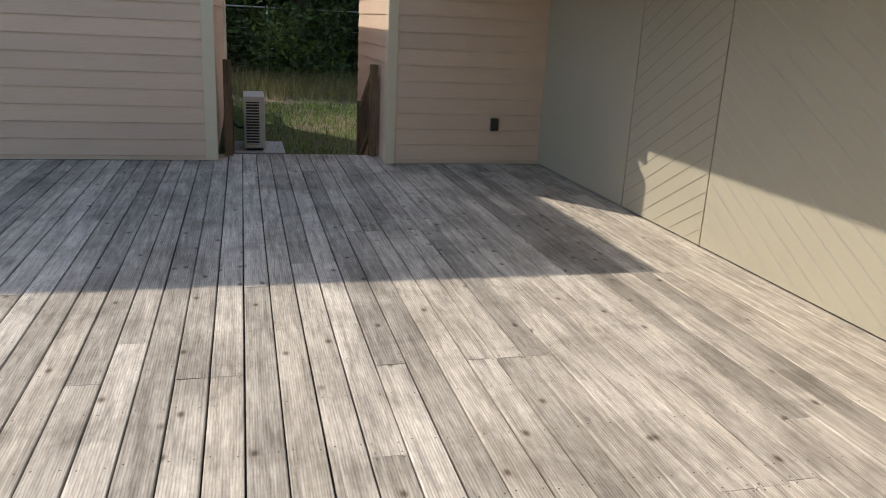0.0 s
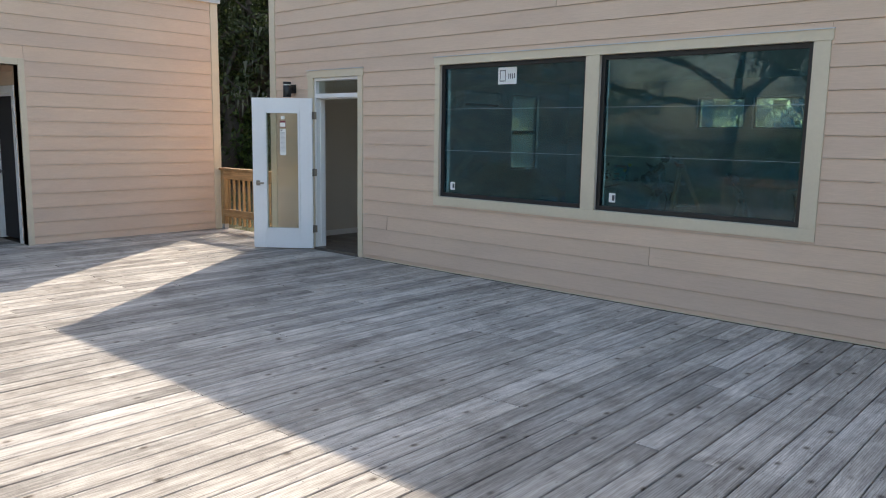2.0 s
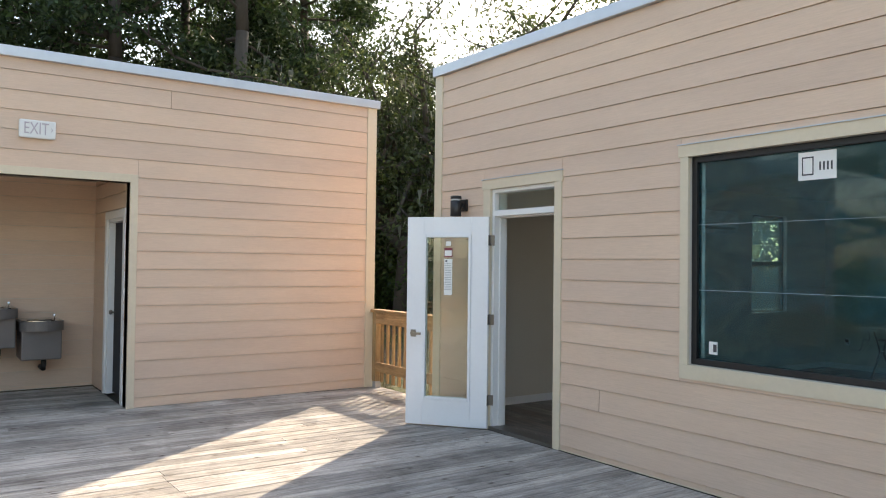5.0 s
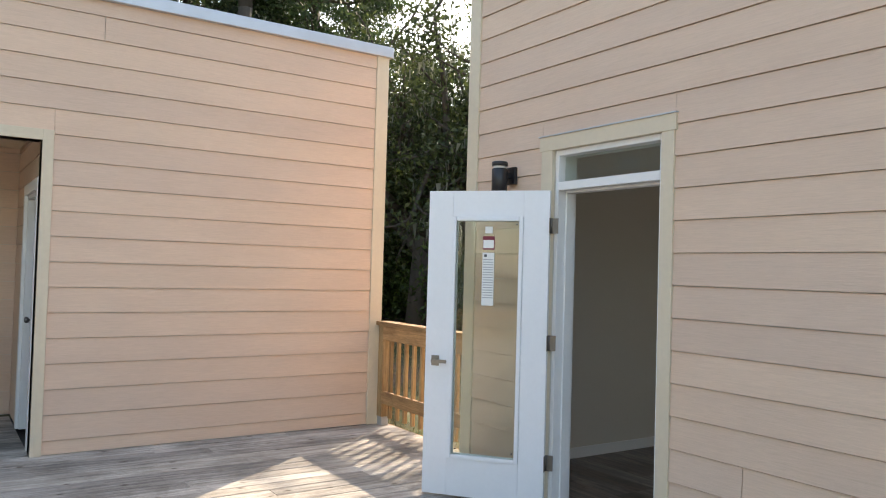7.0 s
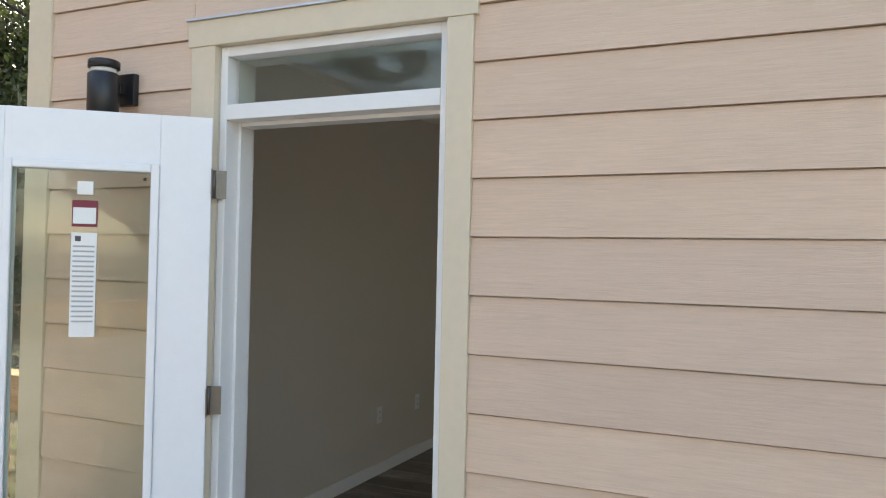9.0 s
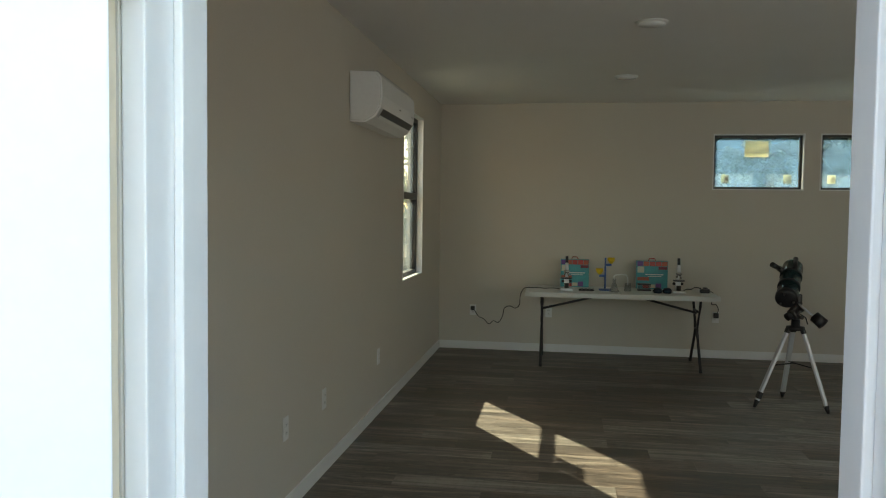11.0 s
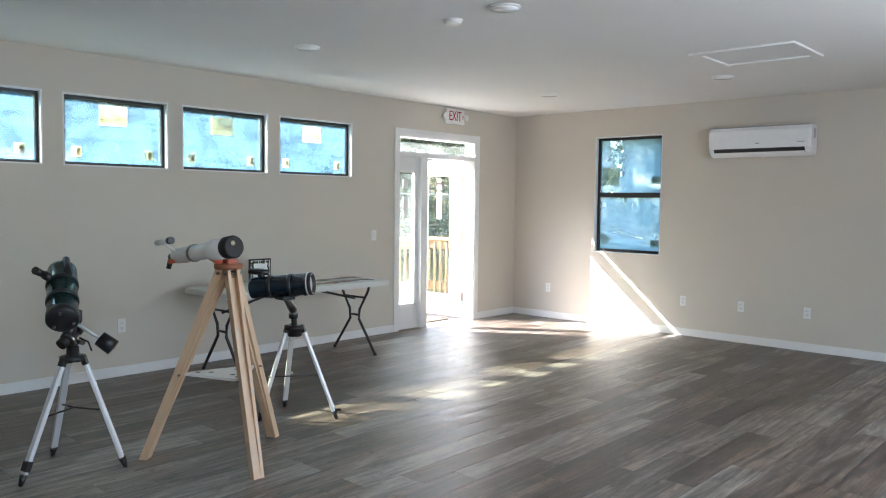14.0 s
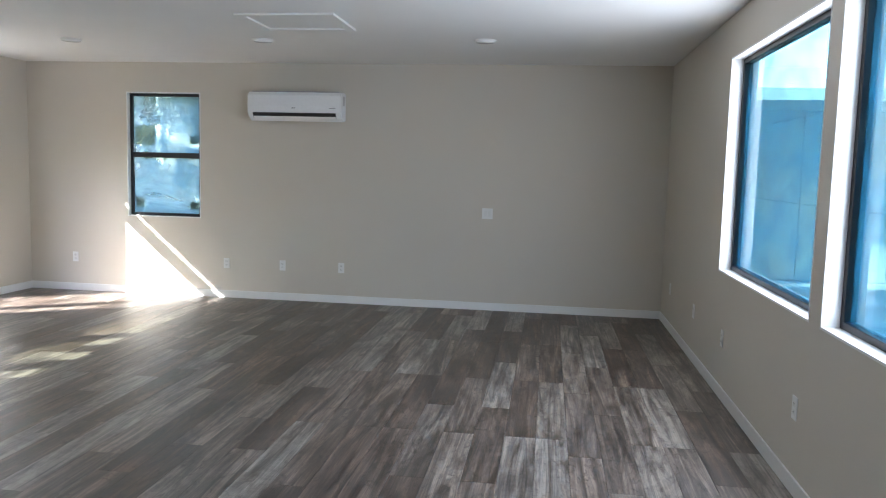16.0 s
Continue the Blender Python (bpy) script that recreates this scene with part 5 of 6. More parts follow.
c = thing("clamp_stand", (-8.49, 15.60, TZ), "blue plastic clamp stand holding two yellow cups", "stand")
part("base", abox((-8.55, 15.55, TZ), (-8.43, 15.66, TZ + 0.014), 0.005), BLUE, c)
part("pole", rod((-8.49, 15.61, TZ + 0.01), (-8.49, 15.61, TZ + 0.325), 0.009), BLUE, c)
for z, q in ((TZ + 0.255, 1), (TZ + 0.145, -1)):
    part("clamp", abox((-8.49 + min(0, q * 0.06), 15.595, z - 0.012), (-8.49 + max(0, q * 0.06), 15.625, z + 0.012), 0.004), BLUE, c)
    part("cup", lathe([(0.012, 0.0), (0.035, 0.03), (0.038, 0.06), (0.034, 0.06), (0.01, 0.012)], (-8.49 + q * 0.055, 15.61, z + 0.012), 18), YELLOW, c, "yellow plastic cup")

g = thing("flask_set", (-8.34, 15.52, TZ), "clear flask and beaker joined by a thin hose", "glassware")
part("flask", lathe([(0.045, 0.0), (0.047, 0.006), (0.022, 0.075), (0.016, 0.09), (0.016, 0.125), (0.019, 0.13)], (-8.41, 15.46, TZ), 20), LABGLASS, g)
part("beaker", lathe([(0.034, 0), (0.036, 0.004), (0.03, 0.075), (0.032, 0.078)], (-8.27, 15.58, TZ), 20), LABGLASS, g)
part("hose", sweep([(-8.41, 15.46, TZ + 0.12), (-8.415, 15.465, TZ + 0.15), (-8.40, 15.48, TZ + 0.165), (-8.34, 15.52, TZ + 0.168), (-8.285, 15.57, TZ + 0.16), (-8.272, 15.58, TZ + 0.12), (-8.27, 15.58, TZ + 0.06)], 0.006), PLASTIC, g, "pale hose")

k = thing("specimen_box", (-8.1, 15.66, TZ), "small clear box with dark rims", "box")
part("tray", abox((-8.17, 15.62, TZ), (-8.04, 15.71, TZ + 0.015), 0.004), BLK, k)
part("cover", abox((-8.165, 15.625, TZ + 0.015), (-8.045, 15.705, TZ + 0.06), 0.003), LABGLASS, k)
part("rim", abox((-8.17, 15.62, TZ + 0.06), (-8.04, 15.71, TZ + 0.072), 0.004), BLK, k)
k = thing("goggles", (-7.95, 15.48, TZ), "dark safety goggles lying on the table", "goggles")
for q in (-1, 1):
    part("lens", lathe([(0.04, 0), (0.044, 0.02), (0.036, 0.045), (0.01, 0.055)], (-7.95 + q * 0.045, 15.47, TZ), 16), DBLUE, k, "dark blue lens cup")
part("strap", sweep([(-8.035, 15.48, TZ + 0.02), (-8.03, 15.54, TZ + 0.012), (-7.95, 15.57, TZ + 0.012), (-7.87, 15.54, TZ + 0.012), (-7.865, 15.48, TZ + 0.02)], 0.008), BLK, k)
k = thing("tool_tray", (-8.68, 15.54, TZ), "flat black tray of small tools", "tray")
part("tray", abox((-8.75, 15.49, TZ), (-8.60, 15.58, TZ + 0.008), 0.003), BLK, k)
for i in range(4):
    part("tool", rod((-8.74 + i * 0.035, 15.50, TZ + 0.013), (-8.71 + i * 0.035, 15.57, TZ + 0.013), 0.005), IRON, k)
k = thing("power_adapter", (-7.53, 15.6, TZ), "black power adapter with coiled cable", "adapter")
part("brick", abox((-7.58, 15.56, TZ), (-7.49, 15.62, TZ + 0.04), 0.008), BLK, k)
part("plug", abox((-7.54, 15.63, TZ), (-7.50, 15.68, TZ + 0.05), 0.006), BLK, k)
part("cable", sweep(bent([(-7.75, 15.58, TZ + 0.01), (-7.70, 15.62, TZ + 0.03), (-7.66, 15.59, TZ + 0.035), (-7.62, 15.62, TZ + 0.05), (-7.57, 15.6, TZ + 0.045)]), 0.005), RUBBER, k)
part("lead", sweep(bent([(-7.50, 15.66, TZ + 0.006), (-7.455, 15.68, TZ + 0.004), (-7.42, 15.72, TZ - 0.03), (-7.40, 15.95, 0.62), (-7.33, 16.08, 0.60), (-7.30, 16.11, 0.54), (-7.32, 16.13, 0.49)]), 0.004), RUBBER, k)
part("wall_plug", abox((-7.345, 16.10, 0.455), (-7.295, 16.146, 0.51), 0.008), BLK, k)
k = thing("power_cable", (-9.5, 15.8, TZ), "black power cable from the table to the wall", "cable")
pts = [(-8.93, 15.56, TZ + 0.006), (-9.0, 15.62, TZ + 0.008), (-9.08, 15.58, TZ + 0.008), (-9.16, 15.63, TZ + 0.006), (-9.25, 15.62, TZ + 0.006), (-9.30, 15.63, TZ - 0.01), (-9.335, 15.70, 0.68), (-9.345, 15.75, 0.58), (-9.39, 15.8, 0.535), (-9.45, 15.85, 0.55), (-9.51, 15.88, 0.52), (-9.53, 15.89, 0.43), (-9.575, 15.9, 0.365), (-9.63, 15.94, 0.375), (-9.68, 15.97, 0.335), (-9.74, 16.0, 0.385), (-9.80, 16.06, 0.40), (-9.86, 16.11, 0.475)]
part("cable", sweep(bent(pts), 0.0042), RUBBER, k)
part("wall_plug", abox((-9.895, 16.10, 0.46), (-9.85, 16.146, 0.505), 0.008), BLK, k)

# the second table: framed card, wrapped things, papers
k = thing("framed_card", (-4.79, 15.74, TZ), "framed card with dark leaf border, standing upright", "picture frame")
part("frame", abox((-4.905, 15.735, TZ), (-4.675, 15.752, TZ + 0.235), 0.003), BLK, k)
part("card", abox((-4.891, 15.7335, TZ + 0.014), (-4.689, 15.7346, TZ + 0.221)), PAPER, k, "white card")
random.seed(5)
for i in range(34):
    s = i / 34 * 4
    e = s % 1
    px, pz = ((e, 0), (1, e), (1 - e, 1), (0, 1 - e))[int(s)]
    x, z = -4.875 + px * 0.17, TZ + 0.03 + pz * 0.175
    part("leaf_print", lathe([(0.002, 0), (0.013 + random.random() * 0.006, 0.0004), (0.002, 0.0008)], (x, 15.7334, z), 6, (0.3 * random.uniform(-1, 1), -1, 0)), BUSHLEAF if i % 4 else DARKBAR, k)
for zz, w2 in ((0.145, 0.045), (0.122, 0.055), (0.10, 0.04)):
    part("print_line", abox((-4.79 - w2, 15.7318, TZ + zz), (-4.79 + w2, 15.7334, TZ + zz + 0.006)), GREYBAR, k)


def crumpled(name, at, size, label):
    bm = bmesh.new()
    bmesh.ops.create_icosphere(bm, subdivisions=3, radius=1.0)
    for v in bm.verts:
        n = noise.noise(v.co * 2.3 + Vector(at)) * 0.35 + noise.noise(v.co * 6 + Vector(at)) * 0.15
        v.co *= 1 + n
        v.co = Vector((v.co.x * size[0], v.co.y * size[1], max(v.co.z, -0.5) * size[2]))
    lo = min(v.co.z for v in bm.verts)
    bm.transform(Matrix.Translation((at[0], at[1], at[2] - lo)))
    solid(name, bm, YBAG, label, "bag")


crumpled("wrapped_bundle", (-5.17, 15.75, TZ), (0.11, 0.07, 0.045), "pale yellow plastic-wrapped bundle on the table")
crumpled("wrapped_bundle", (-4.52, 15.66, TZ), (0.12, 0.08, 0.055), "crumpled yellow wrapping on the table")
random.seed(9)
for i in range(9):
    x, y, a = -4.32 + (i % 4) * 0.16 + random.uniform(-0.03, 0.03), 15.42 + (i // 4) * 0.18, random.uniform(-25, 25)
    p = thing("leaflet", (x, y, TZ + 0.002 * i), "printed leaflet lying flat among papers", "paper", "leaflets", "", a)
    m = PLACE[p]
    bm = abox((-0.11, -0.075, 0.0), (0.11, 0.075, 0.0016))
    bm.transform(m)
    part("sheet", bm, (PAPER, CREAM, GREYBAR)[i % 3], p)
    for e in range(2):
        bm = abox((-0.098, -0.064 + e * 0.067, 0.0016), (0.095 - 0.03 * e, -0.008 + e * 0.062, 0.0021))
        bm.transform(m)
        part("print_block", bm, (DARKBAR, BROWNWOOD)[e], p)


# ---- telescopes ----
def channel(top, foot, wide, deep):
    """A straight bar of flat section from top to foot, its broad side facing outwards."""
    d = (foot - top).normalized()
    side = d.cross(Vector((0, 0, 1))).normalized()
    face = side.cross(d)
    bm = bmesh.new()
    q = [bm.verts.new(c + side * wide * a + face * deep * b) for c in (top, foot) for a, b in ((-1, -1), (1, -1), (1, 1), (-1, 1))]
    for f in ((0, 1, 5, 4), (1, 2, 6, 5), (2, 3, 7, 6), (3, 0, 4, 7), (3, 2, 1, 0), (4, 5, 6, 7)):
        bm.faces.new([q[i] for i in f])
    bmesh.ops.recalc_face_normals(bm, faces=bm.faces)
    bmesh.ops.bevel(bm, geom=bm.edges[:], offset=min(wide, deep) * 0.3, segments=1, affect="EDGES")
    return bm


def tripod_leg(parent, top, foot, wide, material, collar):
    """An outer aluminium channel with two raised ribs, an inner slide and a black foot."""
    top, foot = Vector(top), Vector(foot)
    d = (foot - top).normalized()
    L = (foot - top).length
    leg = part("leg", channel(top, foot - d * 0.05, wide, wide * 0.55), material, parent)
    out = Vector((d.x, d.y, 0)).normalized() * wide * 0.5
    for s in (-0.6, 0.6):
        o = d.cross(Vector((0, 0, 1))).normalized() * wide * s + out
        part("leg_rib", channel(top + o + d * 0.03, foot + o - d * 0.08, wide * 0.25, wide * 0.2), material, leg)
    part("inner_leg", channel(top + d * L * 0.5, foot - d * 0.02, wide * 0.6, wide * 0.4), material, leg)
    part("foot", rod(foot - d * 0.06, foot, wide * 1.15, wide * 0.55, 12), BLK, leg, "black rubber foot")
    part("top_joint", channel(top - d * 0.02, top + d * 0.035, wide * 1.15, wide * 0.75), BLK, leg, "black leg joint")
    if collar:
        part("leg_clamp", channel(foot - d * 0.13, foot - d * 0.075, wide * 1.3, wide * 0.9), BLK, leg, "black leg clamp")
        part("foot_point", rod(foot - d * 0.06, foot - d * 0.035, wide * 0.8), ALU, leg)


def barrel(parent, front, back, r, material, name="tube", closed=False):
    """A telescope tube with a rim and a recessed dark mouth, or a black end cap."""
    f, b = Vector(front), Vector(back)
    d = (f - b).normalized()
    L = (f - b).length
    part(name, lathe([(r * 0.6, 0), (r * 0.97, 0.004), (r, 0.02), (r, L - 0.02), (r * 1.04, L - 0.018), (r * 1.04, L), (r * 0.9, L), (r * 0.89, L - 0.15), (0.005, L - 0.151)], b, 28, d), material, parent)
    part("front_ring", lathe([(r * 0.88, L - 0.025), (r * 1.045, L - 0.02), (r * 1.045, L + 0.002), (r * 0.88, L + 0.003), (r * 0.87, L - 0.13)], b, 28, d, False), BLK, parent, "black rim")
    if closed:
        part("end_cap", lathe([(r * 1.0, L - 0.035), (r * 1.055, L - 0.032), (r * 1.055, L + 0.006), (r * 0.96, L + 0.016), (0.004, L + 0.018)], b, 28, d), BLK, parent, "black end cap")
        for k in range(3):
            a = k * 2.094
            side = d.orthogonal().normalized()
            c = f + d * 0.017 + (Matrix.Rotation(a, 3, d) @ side) * r * 0.7
            part("cap_screw", rod(c, c + d * 0.012, 0.008, None, 10), STEEL, parent)
    part("front_glass", lathe([(0.004, L - 0.112), (r * 0.87, L - 0.110)], b, 28, d), BLK, parent, "dark recessed mouth")
    for s in (0.33, 0.66):
        part("tube_ring", lathe([(r, L * s - 0.012), (r * 1.07, L * s - 0.012), (r * 1.07, L * s + 0.012), (r, L * s + 0.012)], b, 28, d), BLK, parent, "black mounting ring")


t1 = thing("telescope", (-7.135, 14.165, FZ), "dark green reflector telescope on aluminium tripod", "telescope")
hub = Vector((-7.11, 14.12, 0.67))
for fx, fy, col in ((-7.41, 14.065, True), (-7.097, 14.464, False), (-6.895, 13.966, False)):
    p = Vector((fx, fy, FZ))
    off = (p - hub)
    off.z = 0
    tripod_leg(t1, hub + off.normalized() * 0.055 + Vector((0, 0, -0.02)), p, 0.019, ALU, col)
part("hub", lathe([(0.045, -0.03), (0.068, -0.028), (0.068, -0.002), (0.034, 0.004), (0.032, 0.05), (0.02, 0.055)], hub, 20), BLK, t1)
part("altitude_housing", rod(hub + Vector((-0.075, -0.03, 0.07)), hub + Vector((0.03, 0.015, 0.135)), 0.03, 0.03, 18), BLK, t1)
part("axis_collar", rod(hub + Vector((0.028, 0.014, 0.134)), hub + Vector((0.045, 0.02, 0.145)), 0.034, 0.034, 18), STEEL, t1, "bright steel collar")
part("clamp_knob", rod(hub + Vector((0.01, -0.03, 0.08)), hub + Vector((0.03, -0.07, 0.075)), 0.012, 0.014, 10), STEEL, t1)
for fx, fy in ((-7.27, 14.10), (-7.10, 14.30), (-7.0, 14.05)):
    part("spreader", rod((hub.x, hub.y, 0.38), (fx, fy, 0.36), 0.005), BLK, t1)
part("polar_axis", rod(hub + Vector((0, 0, 0.05)), hub + Vector((-0.01, 0.02, 0.12)), 0.032), BLK, t1)
part("declination_axis", rod(hub + Vector((-0.05, -0.02, 0.10)), hub + Vector((0.03, 0.01, 0.19)), 0.026), BLK, t1)
part("setting_circle", lathe([(0.04, -0.008), (0.042, 0), (0.04, 0.008)], hub + Vector((-0.03, -0.03, 0.09)), 18, (1, 0.4, 0.6)), STEEL, t1)
part("weight_shaft", rod(hub + Vector((0.0, 0.0, 0.19)), (-6.965, 13.985, 0.725), 0.0085), ALU, t1)
part("counterweight", rod((-7.005, 14.02, 0.765), (-6.95, 13.975, 0.71), 0.042, 0.045, 18), BLK, t1, "black counterweight")
barrel(t1, (-7.235, 13.93, 0.905), (-7.10, 14.27, 1.125), 0.077, DGREEN, "tube", True)
part("saddle", abox((-7.17, 14.03, 0.86), (-7.09, 14.15, 0.93), 0.01), BLK, t1)
part("focuser", rod((-7.16, 14.20, 1.07), (-7.24, 14.15, 1.12), 0.022), BLK, t1)
part("eyepiece", rod((-7.24, 14.15, 1.12), (-7.30, 14.11, 1.15), 0.018, 0.021), BLK, t1, "black eyepiece")
part("finder", rod((-7.13, 14.10, 1.11), (-7.09, 14.24, 1.19), 0.016, 0.02), BLK, t1, "small finder scope")
part("finder_bracket", rod((-7.11, 14.18, 1.10), (-7.11, 14.17, 1.15), 0.008), BLK, t1)
part("slow_motion_cable", sweep([hub + Vector((0.02, -0.04, 0.1)), hub + Vector((0.05, -0.08, 0.08)), hub + Vector((0.06, -0.1, 0.03))], 0.005), BLK, t1)

t2 = thing("telescope", (-6.41, 13.72, FZ), "white refractor telescope on a tall wooden tripod", "telescope")
apex = Vector((-6.45, 13.62, 1.15))
feet = [Vector((-6.754, 14.02, FZ)), Vector((-6.482, 13.295, FZ)), Vector((-5.99, 13.845, FZ))]
for p in feet:
    o = p - apex
    o.z = 0
    o.normalize()
    side = Vector((-o.y, o.x, 0))
    for s in (-1, 1):
        a, b = apex + o * 0.04 + side * 0.028 * s + Vector((0, 0, -0.01)), p + side * 0.022 * s
        bm = bmesh.new()
        w, e = side * 0.009, o * 0.024
        q = [bm.verts.new(c + sw * w + se * e) for c in (a, b) for sw, se in ((-1, -1), (1, -1), (1, 1), (-1, 1))]
        for f in ((0, 1, 5, 4), (1, 2, 6, 5), (2, 3, 7, 6), (3, 0, 4, 7), (3, 2, 1, 0), (4, 5, 6, 7)):
            bm.faces.new([q[i] for i in f])
        bmesh.ops.recalc_face_normals(bm, faces=bm.faces)
        part("leg_rail", bm, BEECH, t2, "pale wooden leg rail")
    bm = bmesh.new()
    a, b = apex.lerp(p, 0.05), p
    w, e = side * 0.0185, o * 0.0215
    q = [bm.verts.new(c + sw * w + se * e) for c in (a, b) for sw, se in ((-1, -1), (1, -1), (1, 1), (-1, 1))]
    for f in ((0, 1, 5, 4), (1, 2, 6, 5), (2, 3, 7, 6), (3, 0, 4, 7), (3, 2, 1, 0), (4, 5, 6, 7)):
        bm.faces.new([q[i] for i in f])
    bmesh.ops.recalc_face_normals(bm, faces=bm.faces)
    part("leg_slide", bm, BEECH, t2, "pale wooden sliding leg")
    part("leg_bolt", rod(apex + o * 0.045 - side * 0.05 + Vector((0, 0, -0.03)), apex + o * 0.045 + side * 0.05 + Vector((0, 0, -0.03)), 0.008), STEEL, t2)
    part("leg_wing_nut", rod(apex.lerp(p, 0.55) - side * 0.05, apex.lerp(p, 0.55) + side * 0.05, 0.007), STEEL, t2)
bm = bmesh.new()
tri = [apex.lerp(p, 0.55) for p in feet]
lo = [bm.verts.new((q.x, q.y, 0.525)) for q in tri]
hi = [bm.verts.new((q.x, q.y, 0.54)) for q in tri]
bm.faces.new(lo[::-1])
bm.faces.new(hi)
for i in range(3):
    bm.faces.new((lo[i], lo[(i + 1) % 3], hi[(i + 1) % 3], hi[i]))
bmesh.ops.recalc_face_normals(bm, faces=bm.faces)
part("accessory_tray", bm, SWHITE, t2, "white triangular tray")
mid = (tri[0] + tri[1] + tri[2]) / 3
for q in tri:
    for s in (0.35, 0.65):
        w = mid.lerp(q, s)
        part("tray_hole", lathe([(0.004, 0), (0.016, 0.001)], (w.x, w.y, 0.5405), 12), DARKBAR, t2)
part("head", lathe([(0.085, 0.0), (0.09, 0.008), (0.09, 0.025), (0.06, 0.032)], apex + Vector((0, 0, -0.005)), 6), BROWNWOOD, t2, "reddish-brown wooden head")
part("yoke", abox((apex.x - 0.03, apex.y - 0.05, 1.165), (apex.x + 0.03, apex.y + 0.05, 1.20), 0.006), ORANGE, t2, "orange cradle")
F2, B2 = Vector((-6.60, 13.33, 1.287)), Vector((-6.60, 13.93, 1.205))
d2 = (F2 - B2).normalized()
part("cradle_post", rod(apex + Vector((-0.05, 0, 0.03)), B2.lerp(F2, 0.5), 0.02), ORANGE, t2)
part("tube", lathe([(0.025, 0.0), (0.04, 0.01), (0.044, 0.02), (0.044, 0.36), (0.05, 0.38), (0.058, 0.42), (0.058, 0.575)], B2, 28, d2), SWHITE, t2, "white enamelled tube")
part("tube_ring", lathe([(0.044, 0.2), (0.05, 0.2), (0.05, 0.22), (0.044, 0.22)], B2, 28, d2), STEEL, t2)
part("dew_cap", lathe([(0.056, 0.545), (0.0605, 0.55), (0.0605, 0.606), (0.056, 0.612), (0.050, 0.613), (0.004, 0.6135)], B2, 28, d2), RUBBER, t2, "black dew cap")
part("lens_cap_mark", lathe([(0.004, 0.6145), (0.014, 0.6145)], B2 + Vector((-0.01, 0, 0.02)), 14, d2), CREAM, t2)
part("diagonal", rod(B2 - d2 * 0.02, B2 - d2 * 0.06, 0.018), BLK, t2)
part("eyepiece", rod(B2 - d2 * 0.05, B2 - d2 * 0.05 + Vector((-0.02, 0, -0.07)), 0.017, 0.014), BLK, t2, "black eyepiece")
fd = B2 + Vector((-0.09, -0.02, 0.085))
part("finder", rod(fd - d2 * 0.07, fd + d2 * 0.07, 0.016), SWHITE, t2, "white finder scope")
part("finder_rim", rod(fd + d2 * 0.07, fd + d2 * 0.10, 0.021), BLK, t2)
part("finder_bracket", rod(B2 + d2 * 0.06, fd, 0.008), SWHITE, t2)
part("focus_knob", rod(B2 + d2 * 0.03 + Vector((-0.06, 0, -0.03)), B2 + d2 * 0.03 + Vector((0.06, 0, -0.03)), 0.014), ORANGE, t2)

t3 = thing("telescope", (-5.61, 14.14, FZ), "dark blue reflector telescope on a low aluminium tripod", "telescope")
hub = Vector((-5.63, 14.10, 0.66))
for fx, fy in ((-5.86, 14.19), (-5.508, 14.385), (-5.451, 13.863)):
    p = Vector((fx, fy, FZ))
    off = p - hub
    off.z = 0
    tripod_leg(t3, hub + off.normalized() * 0.055, p, 0.018, ALU, False)
    part("leg_clamp", rod(p.lerp(hub, 0.1) + off.normalized() * 0.02, p.lerp(hub, 0.1) + off.normalized() * 0.06, 0.01), BLK, t3)
part("hub", lathe([(0.045, -0.06), (0.05, -0.05), (0.05, -0.02), (0.07, -0.015), (0.07, 0.015), (0.045, 0.02)], hub, 18), BLK, t3)
part("spreader", rod((-5.80, 14.17, 0.33), (-5.49, 13.96, 0.33), 0.005), BLK, t3)
part("spreader", rod((-5.63, 14.1, 0.33), (-5.54, 14.32, 0.33), 0.005), BLK, t3)
F3, B3 = Vector((-5.665, 13.86, 0.985)), Vector((-5.91, 14.20, 0.945))
head = B3.lerp(F3, 0.55)
part("column", rod(hub, (hub.x - 0.03, hub.y - 0.02, 0.80), 0.02), STEEL, t3, "chrome column")
part("column_collar", rod((hub.x - 0.02, hub.y - 0.01, 0.73), (hub.x - 0.022, hub.y - 0.013, 0.76), 0.032), BLK, t3)
part("mount_head", rod((hub.x - 0.03, hub.y - 0.02, 0.79), head + Vector((0, 0, -0.07)), 0.03, 0.02), STEEL, t3)
part("mount_plate", abox((head.x - 0.05, head.y - 0.05, 0.875), (head.x + 0.05, head.y + 0.05, 0.90), 0.006), BLK, t3)
part("pan_handle", rod(head + Vector((0.02, -0.01, -0.08)), head + Vector((0.27, 0.12, -0.085)), 0.006), BLK, t3)
part("handle_grip", rod(head + Vector((0.25, 0.11, -0.085)), head + Vector((0.29, 0.13, -0.085)), 0.014), BLK, t3)
barrel(t3, F3, B3, 0.072, DBLUE)
part("focuser", rod(B3.lerp(F3, 0.18) + Vector((0, 0, 0.06)), B3.lerp(F3, 0.18) + Vector((-0.02, 0, 0.10)), 0.022), BLK, t3)
part("finder", rod(B3.lerp(F3, 0.0) + Vector((-0.02, 0.0, 0.115)), B3.lerp(F3, 0.3) + Vector((0.0, 0, 0.095)), 0.02), BLK, t3, "black red-dot finder")
part("rim_band", lathe([(0.0755, 0.392), (0.0762, 0.394), (0.0762, 0.398), (0.0755, 0.40)], B3, 28, (F3 - B3).normalized()), ALU, t3, "thin bright metal band")
